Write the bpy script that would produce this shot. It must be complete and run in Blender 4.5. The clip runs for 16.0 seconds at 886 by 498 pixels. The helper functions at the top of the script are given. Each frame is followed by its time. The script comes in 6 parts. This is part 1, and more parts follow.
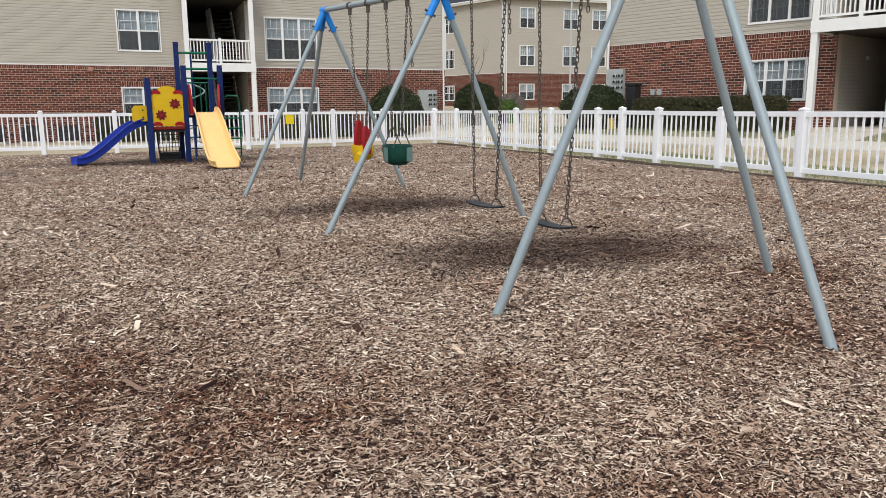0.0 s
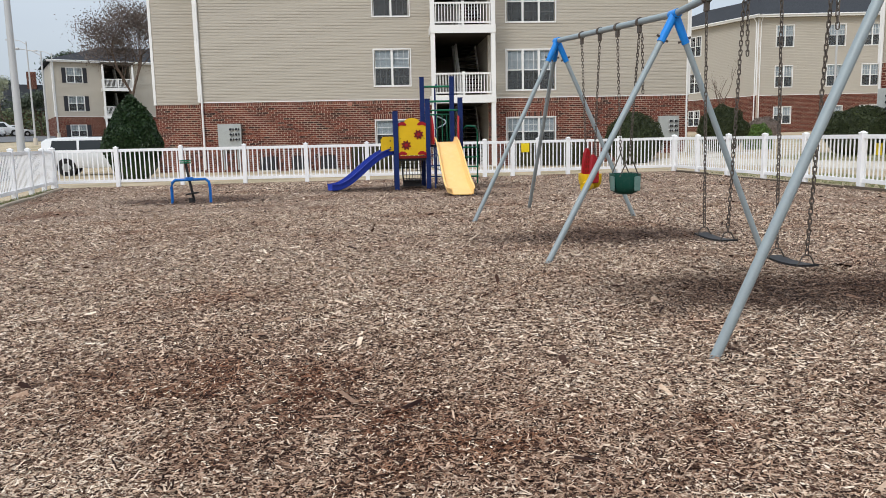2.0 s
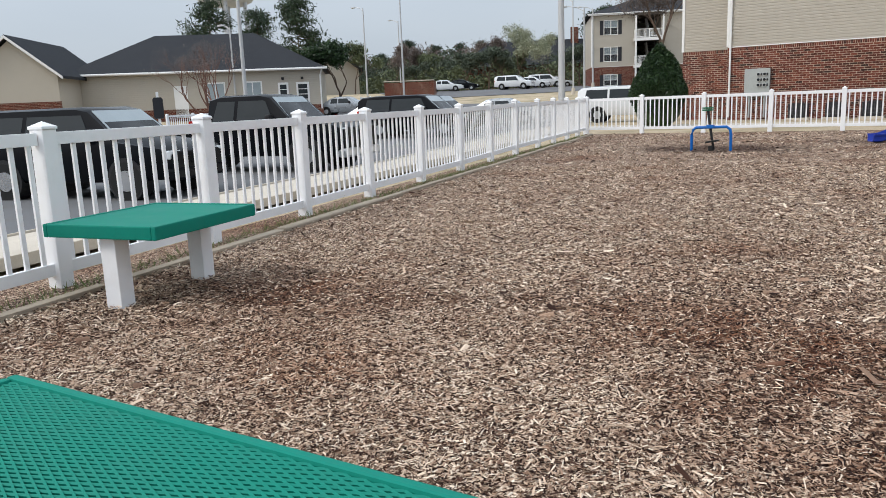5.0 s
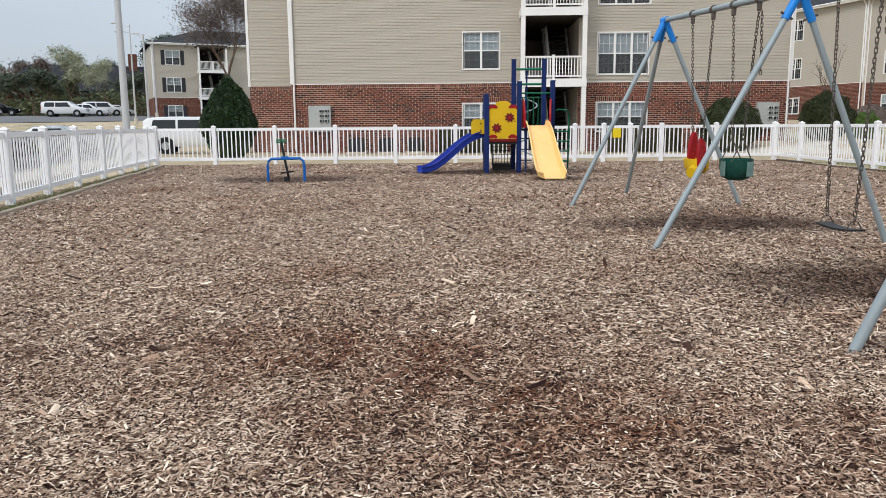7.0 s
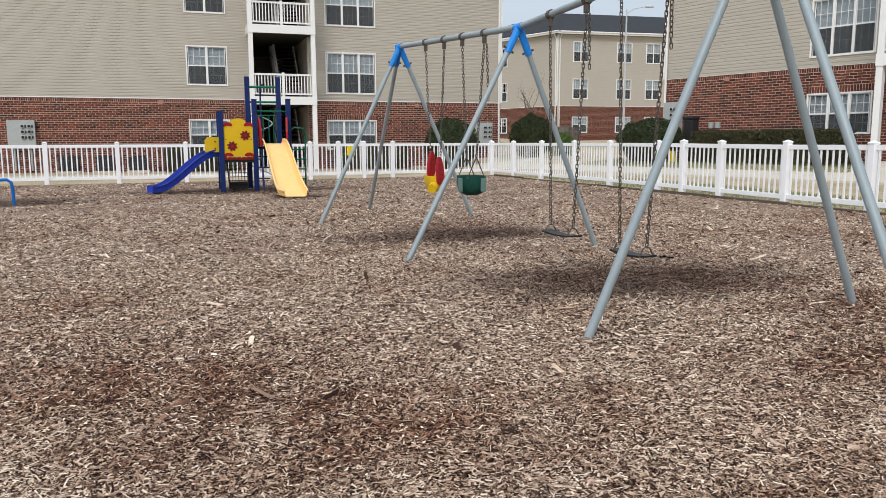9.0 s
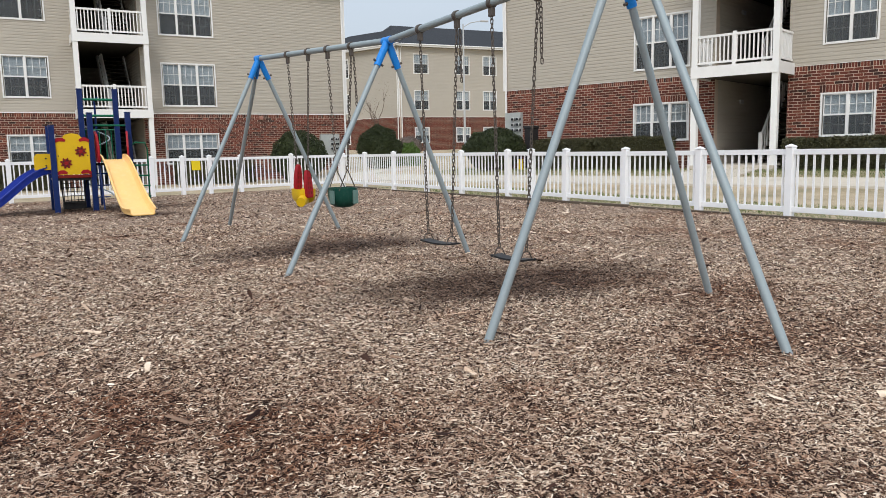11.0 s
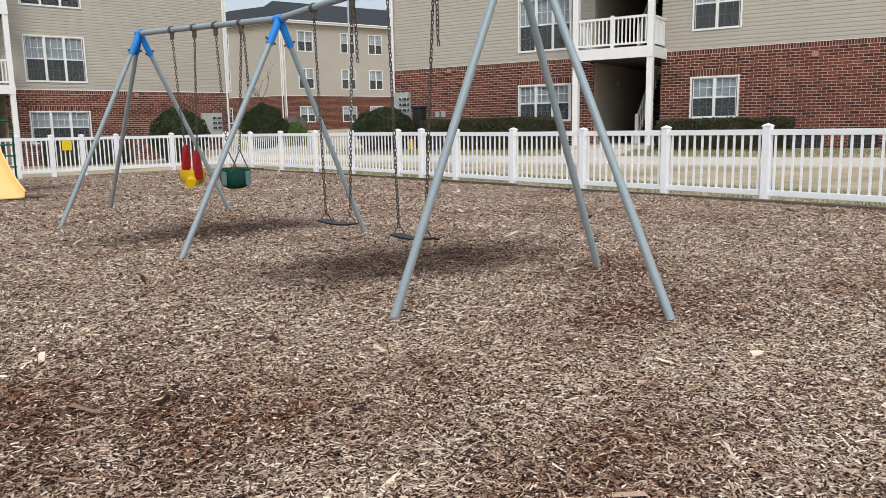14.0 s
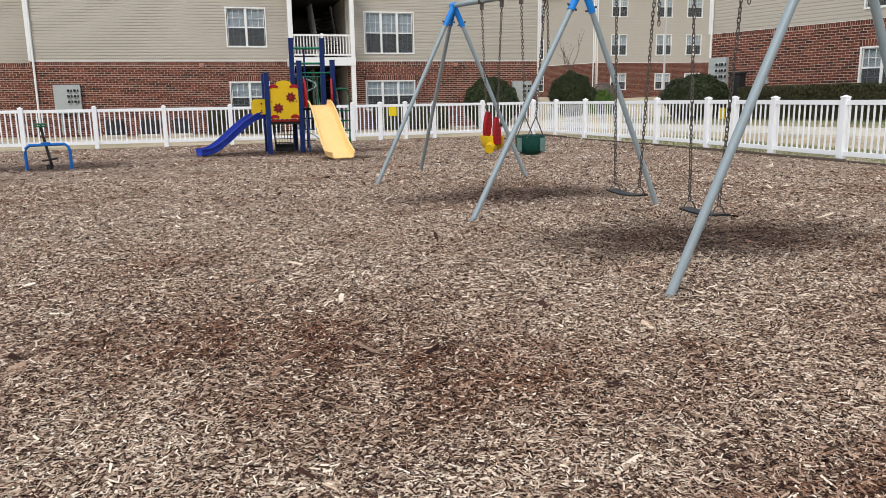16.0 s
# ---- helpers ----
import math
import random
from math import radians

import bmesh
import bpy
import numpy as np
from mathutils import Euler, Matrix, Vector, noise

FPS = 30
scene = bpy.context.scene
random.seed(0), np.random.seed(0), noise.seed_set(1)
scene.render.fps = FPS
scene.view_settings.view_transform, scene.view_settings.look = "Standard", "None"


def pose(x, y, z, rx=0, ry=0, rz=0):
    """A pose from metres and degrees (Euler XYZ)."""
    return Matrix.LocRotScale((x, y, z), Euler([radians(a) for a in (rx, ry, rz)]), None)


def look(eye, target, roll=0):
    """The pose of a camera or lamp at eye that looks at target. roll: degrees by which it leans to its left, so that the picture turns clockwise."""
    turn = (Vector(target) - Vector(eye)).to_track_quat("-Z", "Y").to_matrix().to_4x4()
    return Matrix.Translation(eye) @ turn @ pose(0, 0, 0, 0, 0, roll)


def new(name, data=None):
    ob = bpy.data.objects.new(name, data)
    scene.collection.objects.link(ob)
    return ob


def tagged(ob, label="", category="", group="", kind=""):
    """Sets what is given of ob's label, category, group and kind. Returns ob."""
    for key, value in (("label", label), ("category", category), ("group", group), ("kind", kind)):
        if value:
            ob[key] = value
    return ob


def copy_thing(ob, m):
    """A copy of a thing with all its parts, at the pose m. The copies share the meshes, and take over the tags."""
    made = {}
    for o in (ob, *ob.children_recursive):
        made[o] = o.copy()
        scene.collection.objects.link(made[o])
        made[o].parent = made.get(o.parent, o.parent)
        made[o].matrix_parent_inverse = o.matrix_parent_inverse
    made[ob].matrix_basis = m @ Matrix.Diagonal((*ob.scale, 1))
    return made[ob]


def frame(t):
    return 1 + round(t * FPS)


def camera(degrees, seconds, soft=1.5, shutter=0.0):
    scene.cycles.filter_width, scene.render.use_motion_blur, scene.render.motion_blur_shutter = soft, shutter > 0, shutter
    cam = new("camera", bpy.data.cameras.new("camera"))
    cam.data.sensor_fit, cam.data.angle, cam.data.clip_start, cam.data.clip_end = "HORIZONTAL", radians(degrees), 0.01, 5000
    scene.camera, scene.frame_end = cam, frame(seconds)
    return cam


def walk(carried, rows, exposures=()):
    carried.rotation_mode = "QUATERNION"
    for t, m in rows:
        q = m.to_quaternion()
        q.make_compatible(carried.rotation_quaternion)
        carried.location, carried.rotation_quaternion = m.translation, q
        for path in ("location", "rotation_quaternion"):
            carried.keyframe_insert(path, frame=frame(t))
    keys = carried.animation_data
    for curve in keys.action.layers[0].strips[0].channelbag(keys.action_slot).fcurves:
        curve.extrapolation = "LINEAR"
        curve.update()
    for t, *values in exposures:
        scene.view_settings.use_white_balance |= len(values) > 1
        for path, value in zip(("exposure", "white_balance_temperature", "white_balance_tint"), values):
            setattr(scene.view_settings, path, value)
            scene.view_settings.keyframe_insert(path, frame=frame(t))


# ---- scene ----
cam = camera(60.8, 16.0, soft=0.7)
PATH = [
    (0, (-1.652, 0.583, 1.222), (-0.903, 2.402, 0.858), -0.4),
    (0.5, (-1.618, 0.594, 1.229), (-0.891, 2.422, 0.869), -0.9),
    (1, (-1.583, 0.588, 1.235), (-0.933, 2.453, 0.914), -1.1),
    (1.5, (-1.547, 0.586, 1.232), (-1.09, 2.512, 0.944), -0.9),
    (2, (-1.517, 0.547, 1.237), (-1.362, 2.52, 0.952), -1.2),
    (2.5, (-1.505, 0.559, 1.23), (-1.63, 2.534, 0.939), -1.8),
    (3, (-1.499, 0.555, 1.23), (-1.857, 2.499, 0.931), -2.2),
    (3.5, (-1.497, 0.559, 1.239), (-2.169, 2.414, 0.909), -2.6),
    (3.7, (-1.503, 0.575, 1.236), (-2.296, 2.378, 0.894), -2.9),
    (4.75, (-1.53, 0.520, 1.24), (-2.62, 2.160, 0.86), -2.3),
    (5.8, (-1.565, 0.530, 1.242), (-2.469, 2.274, 0.865), -1.1),
    (6, (-1.617, 0.570, 1.209), (-2.396, 2.375, 0.842), -0.8),
    (6.5, (-1.725, 0.600, 1.2), (-2.121, 2.531, 0.862), -0.5),
    (7, (-1.743, 0.619, 1.19), (-1.796, 2.592, 0.869), -0.4),
    (7.5, (-1.789, 0.561, 1.203), (-1.601, 2.529, 0.899), -0.1),
    (8, (-1.858, 0.516, 1.21), (-1.495, 2.46, 0.909), -0.0),
    (8.5, (-1.941, 0.46, 1.221), (-1.43, 2.369, 0.913), -0.0),
    (9, (-2.013, 0.461, 1.22), (-1.377, 2.337, 0.939), -0.2),
    (9.5, (-2.138, 0.481, 1.214), (-1.382, 2.316, 0.963), -1.2),
    (10, (-2.259, 0.5, 1.235), (-1.393, 2.285, 0.983), -1.3),
    (10.2, (-2.273, 0.537, 1.219), (-1.37, 2.304, 0.969), -1.3),
    (12.3, (-2.478, 0.535, 1.258), (-1.39, 2.19, 0.979), -0.2),
    (12.5, (-2.472, 0.539, 1.246), (-1.378, 2.189, 0.963), 0.1),
    (13, (-2.477, 0.524, 1.245), (-1.355, 2.152, 0.945), 0.0),
    (13.5, (-2.473, 0.525, 1.248), (-1.288, 2.107, 0.942), -0.6),
    (14, (-2.496, 0.518, 1.242), (-1.252, 2.051, 0.927), -1.0),
    (14.5, (-2.499, 0.514, 1.242), (-1.29, 2.074, 0.916), -0.9),
    (15, (-2.427, 0.515, 1.235), (-1.367, 2.179, 0.902), -0.6),
    (15.5, (-2.383, 0.478, 1.231), (-1.539, 2.257, 0.881), -0.7),
    (16, (-2.347, 0.469, 1.231), (-1.8, 2.354, 0.848), -0.9),
]
walk(cam, [(t, look(eye, target, roll)) for t, eye, target, roll in PATH])

# ---- sky, sun, exposure ----
world = bpy.data.worlds.new("overcast_sky")
scene.world = world
world.use_nodes = True
wn, wl = world.node_tree.nodes, world.node_tree.links
sky = wn.new("ShaderNodeTexSky")
sky.sky_type = "NISHITA"
sky.sun_disc = False
sky.sun_elevation, sky.sun_rotation = radians(43), radians(215.3)
sky.dust_density, sky.air_density = 4.0, 1.0
cloud = wn.new("ShaderNodeTexNoise")
cloud.inputs["Scale"].default_value = 2.2
cloud.inputs["Detail"].default_value = 5
cramp = wn.new("ShaderNodeValToRGB")
cramp.color_ramp.elements[0].color = (6.4, 7.4, 8.6, 1)
cramp.color_ramp.elements[1].color = (8.4, 9.3, 10.3, 1)
wcoord = wn.new("ShaderNodeTexCoord")
wmap = wn.new("ShaderNodeMapping")
wmap.inputs["Scale"].default_value = (1, 1, 3)
wl.new(wcoord.outputs["Generated"], wmap.inputs[0])
wl.new(wmap.outputs[0], cloud.inputs["Vector"])
wl.new(cloud.outputs["Fac"], cramp.inputs[0])
wmix = wn.new("ShaderNodeMix")
wmix.data_type = "RGBA"
wmix.inputs[0].default_value = 0.8
wl.new(sky.outputs[0], wmix.inputs[6])
wl.new(cramp.outputs[0], wmix.inputs[7])
# an overcast sky is brighter overhead than at the horizon
wsep, wramp = wn.new("ShaderNodeSeparateXYZ"), wn.new("ShaderNodeMapRange")
wl.new(wcoord.outputs["Generated"], wsep.inputs[0])
wl.new(wsep.outputs[2], wramp.inputs[0])
wramp.inputs[3].default_value, wramp.inputs[4].default_value = 0.84, 2.0
wgrad = wn.new("ShaderNodeVectorMath")
wgrad.operation = "SCALE"
wl.new(wmix.outputs[2], wgrad.inputs[0])
wl.new(wramp.outputs[0], wgrad.inputs["Scale"])
wl.new(wgrad.outputs[0], wn["Background"].inputs[0])
wn["Background"].inputs[1].default_value = 0.08
sun = new("sun", bpy.data.lights.new("sun", "SUN"))
sun.data.energy, sun.data.angle, sun.data.color = 1.35, radians(22), (1, 0.97, 0.92)
sun.matrix_world = look((-17, -24, 28), (0, 0, 0))
scene.view_settings.exposure = 0.2


# ---- materials ----
def nodes_of(name):
    m = bpy.data.materials.new(name)
    m.use_nodes = True
    n, l = m.node_tree.nodes, m.node_tree.links
    return m, n, l, n["Principled BSDF"]


def noise_node(n, l, vec, scale, detail=4, rough=0.6):
    t = n.new("ShaderNodeTexNoise")
    t.inputs["Scale"].default_value, t.inputs["Detail"].default_value = scale, detail
    t.inputs["Roughness"].default_value = rough
    l.new(vec, t.inputs["Vector"])
    return t


def ramp_node(n, l, fac, stops):
    r = n.new("ShaderNodeValToRGB")
    while len(r.color_ramp.elements) < len(stops):
        r.color_ramp.elements.new(0.5)
    for e, (p, c) in zip(r.color_ramp.elements, stops):
        e.position, e.color = p, (*c, 1)
    l.new(fac, r.inputs[0])
    return r


def mix_node(n, l, fac, a, b, mode="MIX"):
    x = n.new("ShaderNodeMix")
    x.data_type, x.blend_type = "RGBA", mode
    for i, v in ((0, fac), (6, a), (7, b)):
        if isinstance(v, (int, float)):
            x.inputs[i].default_value = v
        elif isinstance(v, tuple):
            x.inputs[i].default_value = (*v, 1)
        else:
            l.new(v, x.inputs[i])
    return x.outputs[2]


def bump_node(n, l, b, height, strength, dist):
    k = n.new("ShaderNodeBump")
    k.inputs["Strength"].default_value, k.inputs["Distance"].default_value = strength, dist
    l.new(height, k.inputs["Height"])
    l.new(k.outputs[0], b.inputs["Normal"])


def surface(name, col, rough=0.6, metal=0.0, var=0.18, scale=2.0, fine=60, bump=0.15, dist=0.003, rand=0.0, dirt=0.0, dirt_col=(0.12, 0.09, 0.06), coat=0.0):
    """A plain coloured surface with patches, grain and dirt at real size."""
    m, n, l, b = nodes_of(name)
    pos = n.new("ShaderNodeNewGeometry").outputs["Position"]
    big, small = noise_node(n, l, pos, scale), noise_node(n, l, pos, fine, 3)
    lo, hi = tuple(c * (1 - var) for c in col), tuple(min(1, c * (1 + var)) for c in col)
    c = mix_node(n, l, big.outputs["Fac"], lo, hi)
    c = mix_node(n, l, 0.35 * var * 2, c, small.outputs["Fac"], "OVERLAY")
    if dirt:
        f = ramp_node(n, l, noise_node(n, l, pos, scale * 3.1, 6, 0.7).outputs["Fac"], [(0.5, (0, 0, 0)), (0.75, (dirt,) * 3)])
        c = mix_node(n, l, f.outputs[0], c, dirt_col)
    if rand:
        info = n.new("ShaderNodeObjectInfo")
        r = ramp_node(n, l, info.outputs["Random"], [(0, (1 - rand,) * 3), (1, (1 + rand,) * 3)])
        c = mix_node(n, l, 1.0, c, r.outputs[0], "MULTIPLY")
    l.new(c, b.inputs["Base Color"])
    rr = n.new("ShaderNodeMapRange")
    rr.inputs[3].default_value, rr.inputs[4].default_value = max(0.03, rough - 0.12), min(1, rough + 0.12)
    l.new(big.outputs["Fac"], rr.inputs[0])
    l.new(rr.outputs[0], b.inputs["Roughness"])
    b.inputs["Metallic"].default_value = metal
    b.inputs["Coat Weight"].default_value = coat
    b.inputs["Specular IOR Level"].default_value = 0.45 if coat > 0.1 or metal else 0.22
    if bump:
        bump_node(n, l, b, small.outputs["Fac"], bump, dist)
    return m


def island_surface(name, stops, rough=0.8, per_object=False, scale=1.2, patch=0.35, fine=90, bump=0.4):
    """Loose or laid pieces: each takes a tone of its own from the stops."""
    m, n, l, b = nodes_of(name)
    geo = n.new("ShaderNodeNewGeometry")
    pos = geo.outputs["Position"]
    rnd = n.new("ShaderNodeObjectInfo").outputs["Random"] if per_object else geo.outputs["Random Per Island"]
    r = ramp_node(n, l, rnd, stops)
    big = noise_node(n, l, pos, scale)
    t = ramp_node(n, l, big.outputs["Fac"], [(0.3, (1 - patch,) * 3), (0.7, (1 + patch,) * 3)])
    c = mix_node(n, l, 1.0, r.outputs[0], t.outputs[0], "MULTIPLY")
    small = noise_node(n, l, pos, fine, 3)
    c = mix_node(n, l, 0.3, c, small.outputs["Fac"], "OVERLAY")
    l.new(c, b.inputs["Base Color"])
    b.inputs["Roughness"].default_value = rough
    bump_node(n, l, b, small.outputs["Fac"], bump, 0.004)
    return m


# damp hollows worn under the swings, the spinner and the slides, toned for damp and slight shade: centre and half axes
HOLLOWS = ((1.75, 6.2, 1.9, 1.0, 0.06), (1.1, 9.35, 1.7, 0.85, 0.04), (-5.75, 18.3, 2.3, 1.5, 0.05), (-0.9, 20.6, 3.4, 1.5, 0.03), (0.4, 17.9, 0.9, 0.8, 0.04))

# reddish rotted spots in the chips: centre and half axes
ROTTED = ((-1.3, 3.5, 1.2, 0.8), (-2.4, 4.4, 1.5, 0.8), (1.7, 3.5, 1.3, 0.7), (-5.2, 4.2, 1.2, 0.8), (2.9, 4.7, 0.8, 0.6), (-0.4, 2.2, 0.9, 0.45))


def mulch_tone(n, l, c, pos, rnd=None):
    """Reddish rotted patches, and the damp hollows with their slight shade painted in, by place in the yard."""
    red = ramp_node(n, l, noise_node(n, l, pos, 0.55, 5, 0.65).outputs["Fac"], [(0.5, (0, 0, 0)), (0.68, (0.9,) * 3)])
    fac = red.outputs[0]
    if rnd is not None:
        # two chips in three have rotted, the rest lie fresh on top
        w = n.new("ShaderNodeTexWhiteNoise")
        w.noise_dimensions = "1D"
        l.new(rnd, w.inputs["W"])
        few = ramp_node(n, l, w.outputs["Value"], [(0.24, (0, 0, 0)), (0.32, (1, 1, 1))])
        fac = mix_node(n, l, 1.0, fac, few.outputs[0], "MULTIPLY")
    c = mix_node(n, l, fac, c, mix_node(n, l, 1.0, c, (0.58, 0.41, 0.33), "MULTIPLY"))
    grey = ramp_node(n, l, noise_node(n, l, pos, 0.8, 5, 0.6).outputs["Color"], [(0.52, (0, 0, 0)), (0.7, (0.5,) * 3)])
    c = mix_node(n, l, grey.outputs[0], c, mix_node(n, l, 1.0, c, (1.1, 1.12, 1.12), "MULTIPLY"))
    wob = noise_node(n, l, pos, 1.6, 4)
    ragged = n.new("ShaderNodeMath")
    ragged.operation = "MULTIPLY"
    l.new(noise_node(n, l, pos, 2.4, 7, 0.72).outputs["Fac"], ragged.inputs[0])
    ragged.inputs[1].default_value = 3.4
    # the hollow tone darkens for damp and for slight shade under the equipment
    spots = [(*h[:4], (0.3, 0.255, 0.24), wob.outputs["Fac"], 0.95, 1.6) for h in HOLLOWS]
    spots += [(*r, (0.44, 0.29, 0.225), ragged.outputs[0], 1.7, 3.0) for r in ROTTED]
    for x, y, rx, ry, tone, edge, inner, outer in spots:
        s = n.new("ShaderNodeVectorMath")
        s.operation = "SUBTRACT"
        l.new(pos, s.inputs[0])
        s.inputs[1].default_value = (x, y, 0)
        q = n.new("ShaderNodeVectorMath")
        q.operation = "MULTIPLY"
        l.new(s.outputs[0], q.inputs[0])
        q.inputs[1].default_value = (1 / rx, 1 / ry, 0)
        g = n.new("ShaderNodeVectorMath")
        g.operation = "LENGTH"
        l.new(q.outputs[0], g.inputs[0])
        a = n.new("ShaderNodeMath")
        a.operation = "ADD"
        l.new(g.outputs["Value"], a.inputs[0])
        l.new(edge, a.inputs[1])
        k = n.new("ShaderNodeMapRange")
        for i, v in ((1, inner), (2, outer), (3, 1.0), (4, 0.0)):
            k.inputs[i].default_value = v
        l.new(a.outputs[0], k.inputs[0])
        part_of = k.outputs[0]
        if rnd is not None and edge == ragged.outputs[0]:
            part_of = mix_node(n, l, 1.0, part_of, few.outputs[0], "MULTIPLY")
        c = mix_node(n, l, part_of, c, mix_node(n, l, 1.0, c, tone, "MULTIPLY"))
    return c


# wood tones; the near-black low end also paints shadow between chips
WOOD_SHADOW_STOPS = [(0.0, (0.016, 0.006, 0.004)), (0.23, (0.072, 0.033, 0.021)), (0.38, (0.335, 0.213, 0.145)), (0.7, (0.63, 0.464, 0.338)), (1.0, (0.89, 0.76, 0.61))]


def chip_material():
    m, n, l, b = nodes_of("wood_chips")
    geo = n.new("ShaderNodeNewGeometry")
    r = ramp_node(n, l, geo.outputs["Random Per Island"], WOOD_SHADOW_STOPS)
    c = mix_node(n, l, 0.35, r.outputs[0], noise_node(n, l, geo.outputs["Position"], 160, 3).outputs["Fac"], "OVERLAY")
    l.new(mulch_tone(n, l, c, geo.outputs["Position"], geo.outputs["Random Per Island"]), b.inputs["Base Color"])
    b.inputs["Roughness"].default_value = 0.85
    b.inputs["Specular IOR Level"].default_value = 0.25
    return m


def mulch_material():
    m, n, l, b = nodes_of("mulch")
    pos = n.new("ShaderNodeNewGeometry").outputs["Position"]
    warp = noise_node(n, l, pos, 3.0, 2)
    cells = []
    for turn, sx, sy in ((0.5, 34, 110), (-0.9, 105, 36), (1.3, 40, 120)):
        mp = n.new("ShaderNodeMapping")
        mp.inputs["Rotation"].default_value = (0, 0, turn)
        mp.inputs["Scale"].default_value = (sx, sy, 30)
        l.new(mix_node(n, l, 0.06, pos, warp.outputs["Color"], "ADD"), mp.inputs[0])
        v = n.new("ShaderNodeTexVoronoi")
        v.inputs["Scale"].default_value = 1.0
        l.new(mp.outputs[0], v.inputs["Vector"])
        cells.append(v)
    sel = noise_node(n, l, pos, 30, 3)
    s1 = ramp_node(n, l, sel.outputs["Fac"], [(0.48, (0, 0, 0)), (0.52, (1, 1, 1))])
    s2 = ramp_node(n, l, noise_node(n, l, pos, 25, 3).outputs["Color"], [(0.5, (0, 0, 0)), (0.54, (1, 1, 1))])
    col = mix_node(n, l, s2.outputs[0], mix_node(n, l, s1.outputs[0], cells[0].outputs["Color"], cells[1].outputs["Color"]), cells[2].outputs["Color"])
    dst = mix_node(n, l, s2.outputs[0], mix_node(n, l, s1.outputs[0], cells[0].outputs["Distance"], cells[1].outputs["Distance"]), cells[2].outputs["Distance"])
    sep = n.new("ShaderNodeSeparateColor")
    l.new(col, sep.inputs[0])
    c = ramp_node(n, l, sep.outputs[0], WOOD_SHADOW_STOPS).outputs[0]
    # shade between the chips, multiplied into the colour at the cell edges
    gap_shade = ramp_node(n, l, dst, [(0.3, (1, 1, 1)), (0.75, (0.2, 0.14, 0.11))])
    c = mix_node(n, l, 1.0, c, gap_shade.outputs[0], "MULTIPLY")
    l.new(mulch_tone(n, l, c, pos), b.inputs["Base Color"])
    b.inputs["Roughness"].default_value = 0.9
    b.inputs["Specular IOR Level"].default_value = 0.2
    hgt = ramp_node(n, l, dst, [(0.0, (1, 1, 1)), (0.8, (0, 0, 0))])
    bump_node(n, l, b, hgt.outputs[0], 0.8, 0.008)
    return m


def ground_material():
    m, n, l, b = nodes_of("dormant_lawn")
    pos = n.new("ShaderNodeNewGeometry").outputs["Position"]
    a = ramp_node(n, l, noise_node(n, l, pos, 0.45, 6, 0.65).outputs["Fac"], [(0.32, (0.25, 0.215, 0.12)), (0.5, (0.42, 0.335, 0.22)), (0.7, (0.54, 0.43, 0.3))])
    f = noise_node(n, l, pos, 45, 4, 0.7)
    c = mix_node(n, l, 0.75, a.outputs[0], f.outputs["Fac"], "OVERLAY")
    l.new(c, b.inputs["Base Color"])
    b.inputs["Roughness"].default_value = 0.95
    bump_node(n, l, b, f.outputs["Fac"], 0.7, 0.03)
    return m


def glass_material():
    m, n, l, b = nodes_of("window_glass")
    out = [x for x in n if x.type == "OUTPUT_MATERIAL"][0]
    tr, gl, fr, mx = n.new("ShaderNodeBsdfTransparent"), n.new("ShaderNodeBsdfGlossy"), n.new("ShaderNodeFresnel"), n.new("ShaderNodeMixShader")
    tr.inputs[0].default_value = (0.86, 0.9, 0.92, 1)
    gl.inputs["Roughness"].default_value = 0.03
    fr.inputs[0].default_value = 1.6
    l.new(fr.outputs[0], mx.inputs[0])
    l.new(tr.outputs[0], mx.inputs[1])
    l.new(gl.outputs[0], mx.inputs[2])
    l.new(mx.outputs[0], out.inputs[0])
    return m


def leaf_material(name, a, b2, rough=0.55):
    m, n, l, b = nodes_of(name)
    geo = n.new("ShaderNodeNewGeometry")
    r = ramp_node(n, l, geo.outputs["Random Per Island"], [(0, a), (1, b2)])
    l.new(mix_node(n, l, 0.5, r.outputs[0], noise_node(n, l, geo.outputs["Position"], 1.5).outputs["Fac"], "OVERLAY"), b.inputs["Base Color"])
    b.inputs["Roughness"].default_value = rough
    b.inputs["Specular IOR Level"].default_value = 0.3
    return m


def screen_material():
    m, n, l, b = nodes_of("insect_screen")
    out = [x for x in n if x.type == "OUTPUT_MATERIAL"][0]
    tr, mx = n.new("ShaderNodeBsdfTransparent"), n.new("ShaderNodeMixShader")
    b.inputs["Base Color"].default_value = (0.07, 0.075, 0.08, 1)
    b.inputs["Roughness"].default_value = 0.8
    mx.inputs[0].default_value = 0.5
    l.new(tr.outputs[0], mx.inputs[1])
    l.new(b.outputs[0], mx.inputs[2])
    l.new(mx.outputs[0], out.inputs[0])
    return m


SCREEN = screen_material()
MULCH, CHIPS, LAWN, GLASS = mulch_material(), chip_material(), ground_material(), glass_material()
VINYL = surface("white_vinyl", (0.87, 0.87, 0.88), 0.4, var=0.04, scale=1.5, fine=30, bump=0.03, dirt=0.12, dirt_col=(0.45, 0.42, 0.36))
TRIM = surface("white_trim", (0.8, 0.79, 0.77), 0.5, var=0.05, scale=1.2, bump=0.05, dirt=0.12, dirt_col=(0.4, 0.37, 0.3))
SIDING = surface("beige_siding", (0.45, 0.408, 0.345), 0.55, var=0.06, scale=0.6, fine=70, bump=0.06, dirt=0.1, dirt_col=(0.36, 0.32, 0.25))
